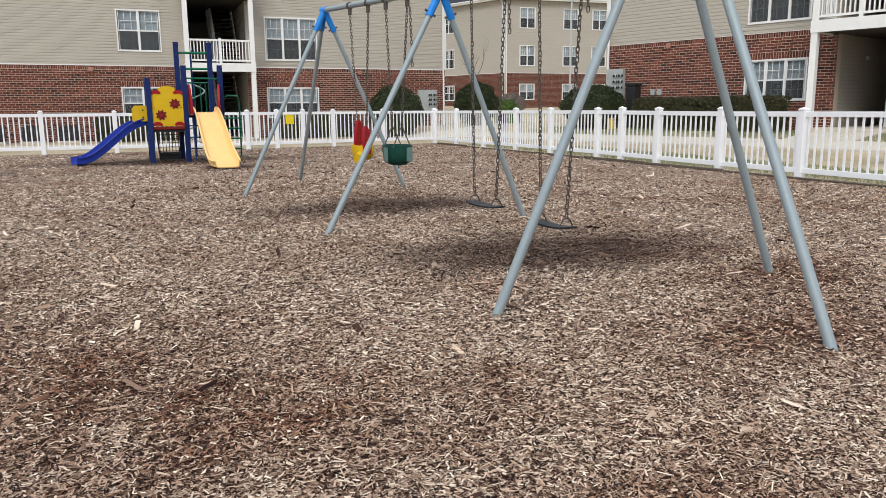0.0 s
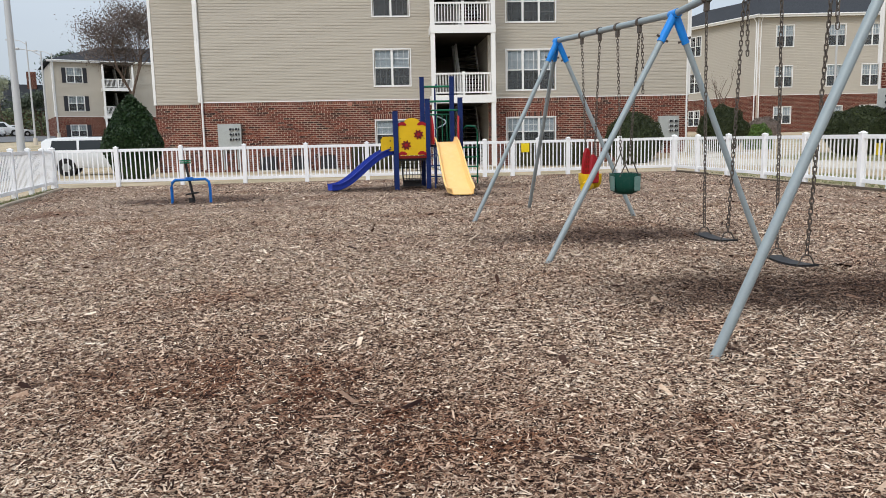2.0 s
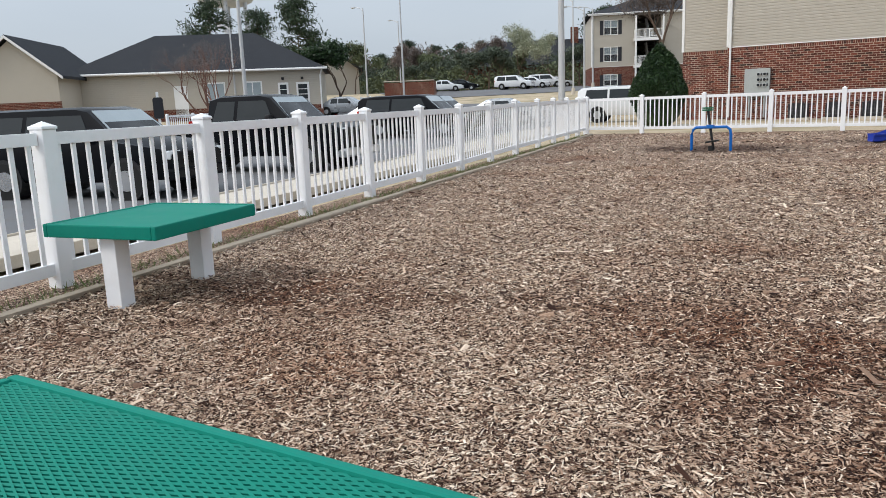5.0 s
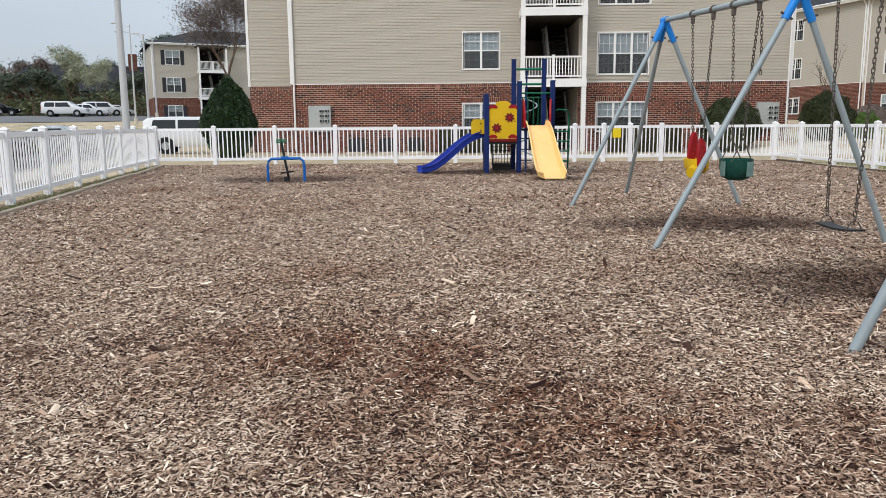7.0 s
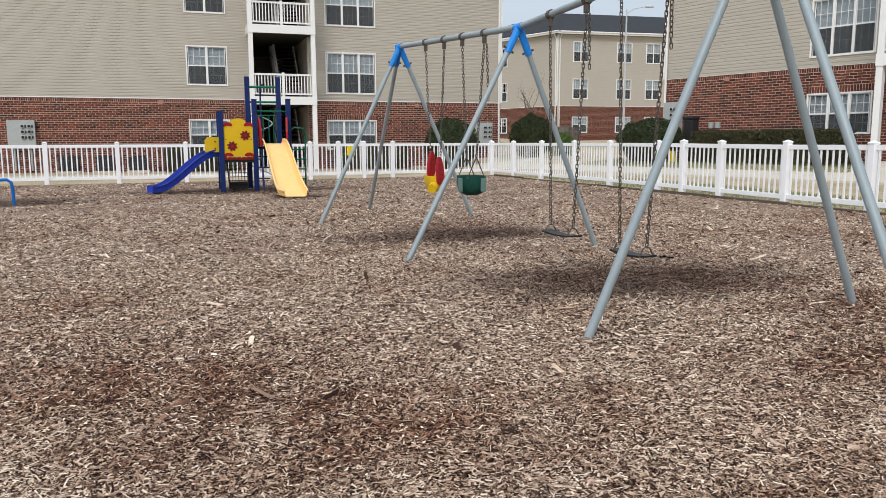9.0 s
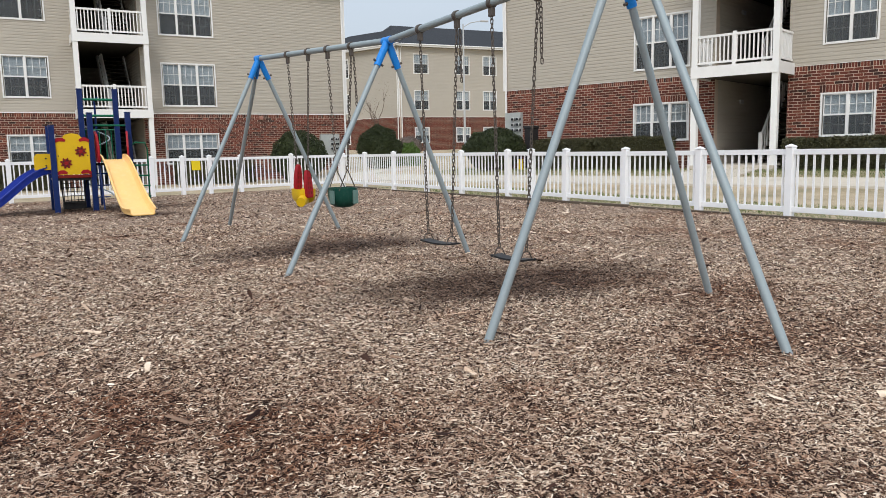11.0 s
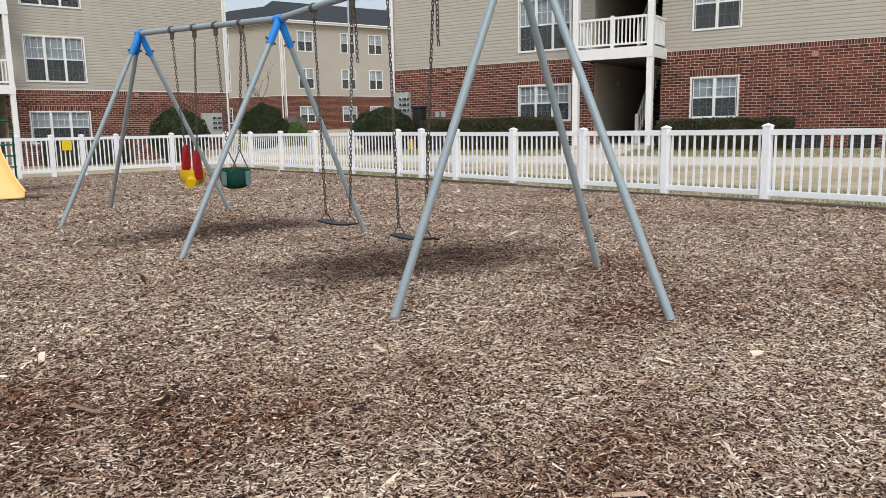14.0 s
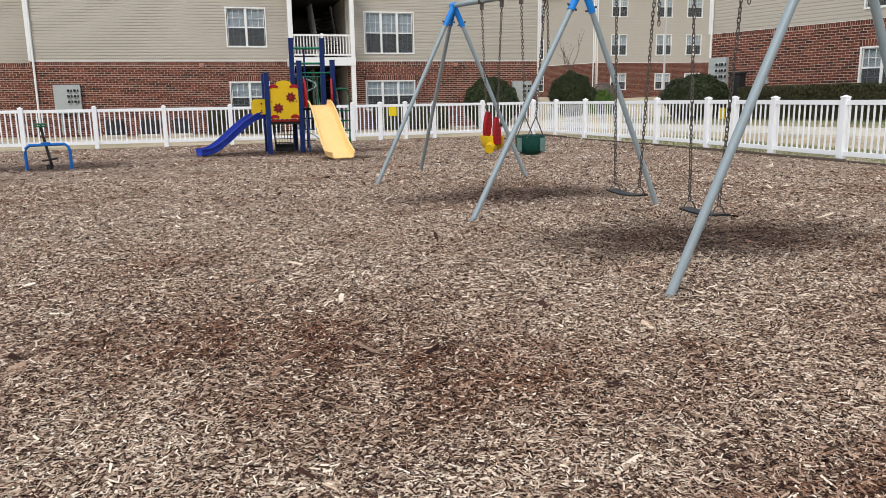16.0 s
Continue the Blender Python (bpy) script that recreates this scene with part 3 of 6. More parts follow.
fence("white vinyl picket fence along the car park", LEFT_P - LEFT_D * 13.3, (-11.75, 25.1), [0.4, 2.3, 4.2, 6.05, 7.9, 9.75, 11.55, 13.28, 15.01, 16.9, 18.83, 20.73, 22.71, 24.93, 26.8, 28.7, 30.4, 31.8])
fence("white vinyl picket fence before the back building", (-11.75, 25.1), (1.9, 25.6), [1.955 * k for k in range(1, 7)] + [13.66])
gated = fence("white vinyl picket fence with a narrow gate", (1.9, 25.6), (8.75, 26.6), [0, 0.97, 1.88, 2.95, 4.84, 6.92], gate=0.97)
fence("white vinyl picket fence along the lawn", (8.75, 26.6), (9.1, 6.4), [1.95, 4.05, 6.16, 8.1, 10.27, 11.22, 12.5, 14.37, 16.28, 18.14, 19.99, 21.95, 23.85, 25.75, 27.6, 29.4], gate=10.27)
# joining lengths at the corners
fence("short end length of white vinyl fence", (8.75, 26.6), (9.1, 6.4), [0.08, 1.95])
fence("short end length of white vinyl fence", (-11.75, 25.1), (1.9, 25.6), [0.06, 1.955])
tagged(part("warning_sign", boxed(-0.14, -0.008, -0.15, 0.14, 0.008, 0.15, bevel=0.004), SIGN, None, m=Matrix.Translation((3.3, 25.76, 0.93)) @ pose(0, 0, 0, 0, 0, 8)), "small yellow notice plate on the fence gate", "sign")
tagged(part("warning_sign", boxed(-0.1, -0.008, -0.13, 0.1, 0.008, 0.13, bevel=0.004), SIGN, None, m=Matrix.Translation((9.05, 15.96, 0.86)) @ pose(0, 0, 0, 0, 0, 90)), "small yellow notice plate on the fence gate", "sign")


def timber_edge(p, q, n, label, mat):
    p, q = Vector((*p, 0)), Vector((*q, 0))
    for i in range(n):
        a, b = p.lerp(q, i / n), p.lerp(q, (i + 0.985) / n)
        d = b - a
        bm = boxed(0, -0.055, -0.1, d.length, 0.055, 0.045, bevel=0.012)
        for v in bm.verts:
            v.co += Vector((0, random.uniform(-0.006, 0.006), random.uniform(-0.006, 0.006)))
        z = ground_z(*((a + b) / 2)[:2])
        tagged(part("landscape_timber", bm, mat, None, m=Matrix.Translation((a.x, a.y, z + random.uniform(-0.02, 0.012))) @ pose(0, 0, 0, 0, 0, math.degrees(math.atan2(d.y, d.x)))), label, "timber edging", "timber edging")


in_left = lambda u, o: tuple(LEFT_P + LEFT_D * u + np.array((0.9763, 0.2165)) * o)
timber_edge(in_left(-13, 0.42), in_left(17.8, 0.34), 13, "weathered landscape timber edging the mulch", TIMBER)
timber_edge((8.62, 25.9), (8.98, 5.0), 9, "dark damp landscape timber edging the mulch", DAMPTIMBER)
timber_edge((8.98, 5.0), (9.15, -7.0), 5, "dark damp landscape timber edging the mulch", DAMPTIMBER)


def grass_strip(name, label, pts, n, seed, hgt=0.07):
    g = np.random.default_rng(seed)
    c = np.array(pts, float)
    u, v = g.uniform(0, 1, n), g.uniform(0, 1, n)
    p = (c[0] * (1 - u)[:, None] + c[1] * u[:, None]) * (1 - v)[:, None] + (c[3] * (1 - u)[:, None] + c[2] * u[:, None]) * v[:, None]
    z = terrain(p[:, 0], p[:, 1]) - 0.02
    a, h = g.uniform(0, 6.283, n), hgt * g.lognormal(0, 0.35, n)
    dx, dy = np.cos(a) * 0.006, np.sin(a) * 0.006
    lx, ly = g.normal(0, 0.5, n) * h, g.normal(0, 0.5, n) * h
    V = np.stack([np.stack([p[:, 0] - dx, p[:, 1] - dy, z], 1), np.stack([p[:, 0] + dx, p[:, 1] + dy, z], 1), np.stack([p[:, 0] + lx, p[:, 1] + ly, z + h], 1)], 1).reshape(-1, 3)
    mesh = mesh_object(name, V, np.arange(n * 3).reshape(-1, 3), GRASS)
    tagged(mesh, label, "grass", kind="stuff")


grass_strip("grass_tufts", "thin green grass under the fence", (in_left(-12, 0.36), in_left(17.5, 0.28), in_left(17.5, 0.04), in_left(-12, 0.04)), 4500, 11)
grass_strip("lawn_grass", "thin patchy lawn grass beside the walk", (wall_at(-2, 3.6), wall_at(20, 3.6), wall_at(20, 0.6), wall_at(-2, 0.6)), 26000, 12, 0.05)
grass_strip("lawn_grass", "thin patchy lawn grass beside the fence", ((9.3, 25), (9.5, 2), (11.6, 4), (12.2, 22)), 16000, 13, 0.045)


# ---- apartment buildings ----
def spans(a, b, cuts):
    out = [(a, b)]
    for c0, c1 in cuts:
        out = [s for x, y in out for s in ((x, min(y, c0)), (max(x, c1), y)) if s[1] - s[0] > 0.005]
    return out


def siding_mesh(u0, u1, z0, z1, holes, y=0.0, course=0.127):
    """Dutch-lap boards: each has a flat face and a groove below the next."""
    vs, fs, seen = [], [], {}
    n = max(1, round((z1 - z0) / course))
    h = (z1 - z0) / n

    def at(u, d, z):
        k = (round(u, 4), d, round(z, 4))
        if k not in seen:
            seen[k] = len(vs)
            vs.append((u, y + d, z))
        return seen[k]

    for k in range(n):
        a, b = z0 + k * h, z0 + (k + 1) * h
        for s, e in spans(u0, u1, [(p, q) for p, q, r, t in holes if r < b - 0.4 * h and t > a + 0.4 * h]):
            for (d0, q0), (d1, q1) in (((0.0, a), (-0.014, a)), ((-0.014, a), (-0.012, a + 0.72 * h)), ((-0.012, a + 0.72 * h), (0.0, a + 0.84 * h)), ((0.0, a + 0.84 * h), (0.0, b))):
                fs.append((at(s, d0, q0), at(e, d0, q0), at(e, d1, q1), at(s, d1, q1)))
    return vs, fs


def solid_wall(bm, u0, u1, z0, z1, holes, y0, y1):
    us = sorted({u0, u1, *[min(max(h[0], u0), u1) for h in holes], *[min(max(h[1], u0), u1) for h in holes]})
    for a, b in zip(us, us[1:]):
        for s, e in spans(z0, z1, [(h[2], h[3]) for h in holes if h[0] < b - 0.001 and h[1] > a + 0.001]):
            box(bm, a, y0, s, b, y1, e)
    return bm


# large face bricks: length, height and mortar joint
BRICK_L, BRICK_H, JOINT = 0.255, 0.079, 0.015


def brick_list(u0, u1, z0, z1, holes):
    """Running bond with a rowlock course on top."""
    out, row, z = [], 0, z0
    cap = z1 - 0.156
    while z + BRICK_H <= cap - 0.004:
        cuts = [(p, q) for p, q, r, t in holes if r < z + BRICK_H * 0.85 and t > z + 0.012]
        for s, e in spans(u0, u1, cuts):
            x = u0 - ((BRICK_L + JOINT) / 2 if row % 2 else 0)
            while x < e:
                a, b = max(x, s), min(x + BRICK_L, e)
                if b - a > 0.03:
                    out.append((a, b, z, z + BRICK_H))
                x += BRICK_L + JOINT
        z += BRICK_H + JOINT
        row += 1
    x = u0
    while x < u1:
        if not any(p < x + 0.03 < q and t > cap + 0.03 for p, q, r, t in holes):
            out.append((x, min(x + 0.07, u1), cap + 0.004, z1))
        x += 0.07 + JOINT
    return out


def brick_boxes(bricks, y):
    vs, fs = [], []
    for a, b, c, d in bricks:
        f = y - 0.005 + random.uniform(-0.0015, 0.0015)
        i = len(vs)
        vs += [(a, f, c), (b, f, c), (b, f, d), (a, f, d), (a, y, c), (b, y, c), (b, y, d), (a, y, d)]
        fs += [(i, i + 1, i + 2, i + 3), (i + 4, i + 5, i + 1, i), (i + 3, i + 2, i + 6, i + 7), (i, i + 3, i + 7, i + 4), (i + 1, i + 5, i + 6, i + 2)]
    return vs, fs


def window(parent, u, z, w, h, units, shutters=False, y=0.0):
    """Sash windows side by side, with bars above and insect screens below."""
    win = new("window")
    win.parent = parent
    win.matrix_basis = Matrix.Translation((u, y, z))
    f = 0.055
    bm = bmesh.new()
    box(bm, -f, -0.05, -f, w + f, 0.06, 0)
    box(bm, -f, -0.05, h, w + f, 0.06, h + f)
    box(bm, -f, -0.048, 0, 0, 0.06, h)
    box(bm, w, -0.048, 0, w + f, 0.06, h)
    part("window_frame", bm, TRIM, win)
    cell = w / units
    for k in range(units):
        a, b = k * cell, (k + 1) * cell
        bm = bmesh.new()
        if k:
            box(bm, a - 0.04, -0.044, 0, a + 0.04, 0.05, h)
        box(bm, a + 0.02, -0.02, h / 2 - 0.025, b - 0.02, 0.03, h / 2 + 0.025)
        for s, e in ((0, h / 2), (h / 2, h)):
            box(bm, a + 0.035, -0.012, s + 0.0, a + 0.06, 0.02, e)
            box(bm, b - 0.06, -0.012, s, b - 0.035, 0.02, e)
        box(bm, a + 0.06, -0.013, h - 0.03, b - 0.06, 0.02, h)
        box(bm, a + 0.06, -0.013, 0, b - 0.06, 0.02, 0.03)
        for i in (1, 2):
            x = a + (b - a) * i / 3
            box(bm, x - 0.009, -0.006, h / 2 + 0.02, x + 0.009, 0.012, h)
            box(bm, x - 0.008, 0.0, 0.02, x + 0.008, 0.012, h / 2)
        for s in (h * 0.75, h * 0.25):
            box(bm, a + 0.06, -0.005 if s > h / 2 else 0.001, s - 0.009, b - 0.06, 0.011, s + 0.009)
        part("sash", bm, TRIM, win)
        pane = part("pane", boxed(a + 0.05, 0.022, 0.01, b - 0.05, 0.028, h - 0.01), GLASS, win)
        pane.visible_shadow = False
        # blind slats behind the glass, drawn to different depths
        drop = random.choice((0.04, 0.04, 0.5, 0.04)) * h
        bm = bmesh.new()
        n = 26
        for i in range(n):
            zz = drop + (h - drop) * (i + 0.5) / n
            box(bm, a + 0.05, 0.075, zz - (h - drop) / n * 0.47, b - 0.05, 0.085, zz + (h - drop) / n * 0.42)
        part("blind", bm, BLIND, win)
        part("insect_screen", boxed(a + 0.05, -0.018, 0.02, b - 0.05, -0.016, h / 2 - 0.02), SCREEN, win)
    # near-black panel stands in for the darkness of the unlit room
    part("room_dark_back", boxed(-0.02, 0.35, -0.02, w + 0.02, 0.36, h + 0.02), DARKWOOD, win)
    if shutters:
        for x0, x1 in ((-0.5, -0.08), (w + 0.08, w + 0.5)):
            part("shutter", boxed(x0, -0.05, -0.02, x1, -0.015, h + 0.02, bevel=0.01), DARKWOOD, win)
    return win


def balustrade(parent, p, q, z, h=1.0, post=0.045, name="railing"):
    p, q = Vector(p), Vector(q)
    L = (q - p).length
    m = Matrix.Translation((p.x, p.y, z)) @ pose(0, 0, 0, 0, 0, math.degrees(math.atan2(q.y - p.y, q.x - p.x)))
    rail = new(name)
    rail.parent = parent
    rail.matrix_basis = m
    part("top_rail", boxed(0, -0.035, h - 0.08, L, 0.035, h), TRIM, rail)
    part("bottom_rail", boxed(0, -0.03, 0.08, L, 0.03, 0.15), TRIM, rail)
    n = max(2, round(L / 0.135))
    for i in range(n):
        x = L * (i + 0.5) / n
        part("baluster", boxed(x - 0.02, -0.02, 0.15, x + 0.02, 0.02, h - 0.08), TRIM, rail)
    if L > 1.8:
        part("post", boxed(L / 2 - 0.06, -0.05, 0, L / 2 + 0.06, 0.05, h + 0.05, bevel=0.01), TRIM, rail)
    return rail


def hip_roof(u0, u1, y0, y1, z, rise, over=0.45, inset=None):
    bm = bmesh.new()
    a, b, c, d = u0 - over, u1 + over, y0 - over, y1 + over
    k = inset or (d - c) / 2
    lo = [bm.verts.new(p) for p in ((a, c, z), (b, c, z), (b, d, z), (a, d, z))]
    r0, r1 = bm.verts.new((min(a + k, (a + b) / 2 - 0.05), (c + d) / 2, z + rise)), bm.verts.new((max(b - k, (a + b) / 2 + 0.05), (c + d) / 2, z + rise))
    bm.faces.new((lo[0], lo[1], r1, r0))
    bm.faces.new((lo[2], lo[3], r0, r1))
    bm.faces.new((lo[1], lo[2], r1))
    bm.faces.new((lo[3], lo[0], r0))
    bm.faces.new(lo[::-1])
    return bm


def apartment(label, m, length, windows, stair=None, project=1.3, depth=12.0, brick_geometry=True, side_windows=(), shutters=False, step=None, rise=3.2, loose=None, inset=None, ledge=0.035):
    """Three storeys: brick below, beige siding above, an open stairwell with balconies."""
    bl = thing("apartment_building", label, "building", m)
    top, brick = 9.2, 3.15
    # the triple windows sit lower than the double ones on the upper floors
    rows = {3: ((0.93, 1.29), (3.53, 1.83), (6.65, 1.83)), 2: ((0.93, 1.28), (3.81, 1.63), (6.95, 1.63))}
    holes = [(u, u + w, z, z + h) for u, w, k in windows for z, h in rows[k]]
    if stair:
        holes.append((stair[0], stair[1], -0.1, top - 0.25))
    wall = part("wall", solid_wall(bmesh.new(), 0, length, -0.6, top, holes, 0.004, 0.3), MORTAR, bl)
    vs, fs = siding_mesh(0, length, brick, top, holes)
    mesh_object("siding", vs, fs, SIDING, bl)
    heads = [(u - 0.1, u + w + 0.1, 2.27, 2.505) for u, w, k in windows]
    if brick_geometry:
        bricks = brick_list(0, length, -0.3, brick - 0.004, [h for h in holes if h[2] < brick] + [(a, b, c - 0.02, d) for a, b, c, d in heads])
        for a, b, c, d in heads:
            x = a
            while x + BRICK_H <= b + 0.03:
                bricks.append((x, x + BRICK_H, c, d))
                x += BRICK_H + JOINT
        if loose:
            apart = [b for b in bricks if loose[0] < b[0] < loose[1] and loose[2] < b[2] < loose[3] and abs(b[1] - b[0] - BRICK_L) < 0.001 and abs(b[3] - b[2] - BRICK_H) < 0.001][:300]
            left = set(apart)
            bricks = [b for b in bricks if b not in left]
        vs, fs = brick_boxes(bricks, 0.004)
        tagged(mesh_object("brickwork", vs, fs, BRICKS, bl), kind="stuff")
    else:
        apart = []
        solid = part("brick_base", solid_wall(bmesh.new(), 0, length, -0.6, brick, holes, -0.012, 0.003), FARBRICK, bl)
    part("ledge", boxed(0, -0.022, brick - 0.003, length, 0.002, brick + ledge), TRIM, bl)
    for u, w, k in windows:
        for z, h in rows[k]:
            window(bl, u, z, w, h, k, shutters)
    for x in (0.0, length):
        part("corner_board", boxed(x - 0.06, -0.045, brick + ledge, x + 0.06, 0.0, top), TRIM, bl)
    # the other three sides
    bm = boxed(0, 0.3, -0.6, length, depth, top)
    part("body", bm, SIDING, bl) if not stair else part("body", solid_wall(bmesh.new(), 0, length, -0.6, top, [(stair[0] - 0.3, stair[1] + 0.3, -1, 20)], 0.3, depth), SIDING, bl)
    part("side_base", boxed(-0.02, 0.02, -0.6, 0.0, depth, brick), FARBRICK, bl)
    if side_windows:
        for y, z, h in [(y, *r) for y in side_windows for r in rows[2]]:
            part("side_window", boxed(-0.05, y, z, -0.022, y + 1.3, z + h), CARGLASS, bl)
    part("roof", hip_roof(0, length, 0, depth, top + 0.2, rise, inset=inset), SHINGLE, bl)
    part("fascia", boxed(-0.45, -0.47, top + 0.0, length + 0.45, -0.4, top + 0.22), TRIM, bl)
    part("soffit", boxed(-0.45, -0.4, top + 0.02, length + 0.45, 0.0, top + 0.06), TRIM, bl)
    part("gutter", tube(bmesh.new(), ((-0.5, -0.5, top + 0.17), (length + 0.5, -0.5, top + 0.17)), 0.06), TRIM, bl)
    for x in (0.12, length - 0.12):
        part("downspout", tube(bmesh.new(), ((x, -0.42, top), (x, -0.1, top - 0.35), (x, -0.09, brick + 0.3), (x, -0.12, 0.1)), 0.045), TRIM, bl)
    if stair:
        a, b = stair
        for x0, x1 in ((a - 0.3, a), (b, b + 0.3)):
            part("stair_side", boxed(x0, 0.3, -0.3, x1, 9.5, top - 0.2), SIDING, bl)
        vs, fs = siding_mesh(a, b, -0.1, top - 0.2, [], y=9.2)
        mesh_object("stair_back", vs, fs, SIDING, bl)
        sv, sf = siding_mesh(0.3, 9.2, -0.1, top - 0.2, [])
        mesh_object("side_siding", [(a - v[1], v[0], v[2]) for v in sv], sf, SIDING, bl)
        mesh_object("side_siding", [(b + v[1], v[0], v[2]) for v in sv], sf, SIDING, bl)
        # landings and steps take the dark colour to deepen the stairwell's shade
        for k, z in enumerate((0.0, 3.2, 6.3)):
            if k:
                part("landing", boxed(a - 0.12, -project, z - 0.25, b + 0.12, 9.2, z), STAIRSHADE, bl, "brown landing boards with stairwell shade in their colour")
                part("balcony_fascia", boxed(a - 0.2, -project - 0.05, z - 0.3, b + 0.2, -project, z + 0.06), TRIM, bl)
                for x in (a - 0.2, b + 0.15):
                    part("side_fascia", boxed(x, -project, z - 0.3, x + 0.05, 0, z + 0.06), TRIM, bl)
                balustrade(bl, (a, -project + 0.05), (b, -project + 0.05), z + 0.06)
                balustrade(bl, (a - 0.1, -project + 0.1), (a - 0.1, -0.02), z + 0.06)
                balustrade(bl, (b + 0.1, -project + 0.1), (b + 0.1, -0.02), z + 0.06)
            flight = new("stair_flight")
            flight.parent = bl
            for x in (b - 1.25, b - 0.1):
                part("stringer", prism(bmesh.new(), [(0, 0.0), (0.28, 0.0), (3.0, 2.9), (3.0, 3.2), (2.75, 3.2)], 0, 0.06), TRIM, flight, m=Matrix.Translation((x, 1.2, z)) @ pose(0, 0, 0, 0, 0, 90))
            for i in range(15):
                part("step", boxed(b - 1.2, 1.3 + i * 0.19, z + 0.18 + i * 0.2, b - 0.08, 1.3 + i * 0.19 + 0.28, z + 0.22 + i * 0.2), STAIRSHADE, flight)
            rail = part("stair_rail", tube(bmesh.new(), ((b - 1.2, 1.2, z + 1.0), (b - 1.2, 4.1, z + 4.0)), 0.05), TRIM, flight)
            for i in range(12):
                part("baluster", boxed(b - 1.22, 1.28 + i * 0.24, z + 0.15 + i * 0.24, b - 1.18, 1.32 + i * 0.24, z + 1.05 + i * 0.245), TRIM, flight)
            part("newel_post", boxed(b - 1.26, 1.08, z, b - 1.14, 1.2, z + 1.1), TRIM, flight)
            part("wall_light", boxed(a + 0.02, 2.2, z + 2.2, a + 0.1, 2.5, z + 2.34, bevel=0.02), LAMPGREY, bl)
        part("stair_roof", boxed(a - 0.25, -project - 0.1, top - 0.25, b + 0.25, 9.4, top), STAIRSHADE, bl)
        for x in (a - 0.09, b + 0.09):
            part("column", boxed(x - 0.1, -project - 0.02, -0.4, x + 0.1, -project + 0.18, top - 0.25, bevel=0.01), TRIM, bl)
        part("stair_floor", boxed(a - 0.2, -project - 0.2, -0.3, b + 0.2, 9.2, 0.02), CONCRETE, bl)
    if step:
        w, back = step
        part("setback_wall", boxed(-w, back + 0.02, -0.6, 0, depth, top), SIDING, bl)
        vs, fs = siding_mesh(-w, 0, brick, top, [], y=back)
        mesh_object("siding", vs, fs, SIDING, bl)
        vs, fs = brick_boxes(brick_list(-w, 0, -0.3, brick - 0.004, []), back + 0.018)
        tagged(mesh_object("brickwork", vs, fs, BRICKS, bl), kind="stuff")
        part("setback_mortar", boxed(-w, back + 0.015, -0.6, 0, back + 0.019, brick), MORTAR, bl)
        part("corner_board", boxed(-w - 0.06, back - 0.04, brick, -w + 0.06, back + 0.02, top), TRIM, bl)
        part("return_wall", boxed(-0.01, 0.0, -0.6, 0.004, back + 0.03, brick), FARBRICK, bl)
        part("setback_roof", hip_roof(-w, 0.5, back, depth, top + 0.2, rise * 0.9), SHINGLE, bl)
    if loose:
        shared = None
        for a, b, c, d in apart:
            if shared is None:
                shared = bpy.data.meshes.new("brick")
                bv, bf = brick_boxes([(0, BRICK_L, 0, BRICK_H)], 0.0)
                shared.from_pydata(bv, [], bf)
                shared.materials.append(BRICK)
            ob = new("brick", shared)
            ob.parent = wall
            ob.matrix_basis = Matrix.Translation((a, 0.004 + random.uniform(-0.001, 0.001), c))
    return bl


apartment("three-storey beige-sided apartment building on a brick base", Matrix.Translation((-9.75, 36.6, 0)), 23.1, [(8.04, 1.66, 2), (14.25, 2.31, 3)], stair=(10.8, 13.36), project=1.2, step=(2.35, 1.3))
right_m = Matrix.Translation((WALL_A[0] - WALL_D[0] * 0.35, WALL_A[1] - WALL_D[1] * 0.35, 0.55)) @ pose(0, 0, 0, 0, 0, math.degrees(math.atan2(WALL_D[1], WALL_D[0])))
apartment("three-storey beige-sided apartment building beside the lawn", right_m, 27.0, [(6.09, 2.08, 3), (12.63, 1.47, 2), (21.0, 1.47, 2)], stair=(9.12, 11.55), project=1.5, loose=(14.3, 18.2, 0.9, 3.0), ledge=0.008)
apartment("distant beige apartment building with a dark shingle roof", Matrix.Translation((28.7, 60.1, 1.1)) @ pose(0, 0, 0, 0, 0, -5), 22.0, [(1.4, 1.35, 2), (5.5, 1.35, 2), (8.3, 1.35, 2), (14.0, 1.35, 2)], brick_geometry=False, rise=2.9, depth=16, inset=3.0)
apartment("angled wing of the distant beige apartment building", Matrix.Translation((28.6 - 14 * 0.342, 60.0 + 14 * 0.94, 1.1)) @ pose(0, 0, 0, 0, 0, -70), 14.0, [(6.4, 1.35, 2), (1.5, 1.35, 2)], brick_geometry=False, rise=2.1, depth=8)
apartment("distant apartment building with dark window shutters", Matrix.Translation((-37.9, 90.0, 1.6)) @ pose(0, 0, 0, 0, 0, 27), 20.0, [(1.5, 1.6, 2), (12.0, 1.6, 2)], stair=(5.2, 8.2), brick_geometry=False, shutters=True, rise=2.3)


# ---- swing set ----
BEAM = (Vector((1.54, 4.57, 2.56)), Vector((1.38, 7.95, 2.41)), Vector((0.95, 11.08, 2.56)))
LEG_R, BEAM_R = 0.0295, 0.034


def beam_at(y):
    a, b = (BEAM[0], BEAM[1]) if y < BEAM[1].y else (BEAM[1], BEAM[2])
    return a.lerp(b, (y - a.y) / (b.y - a.y))


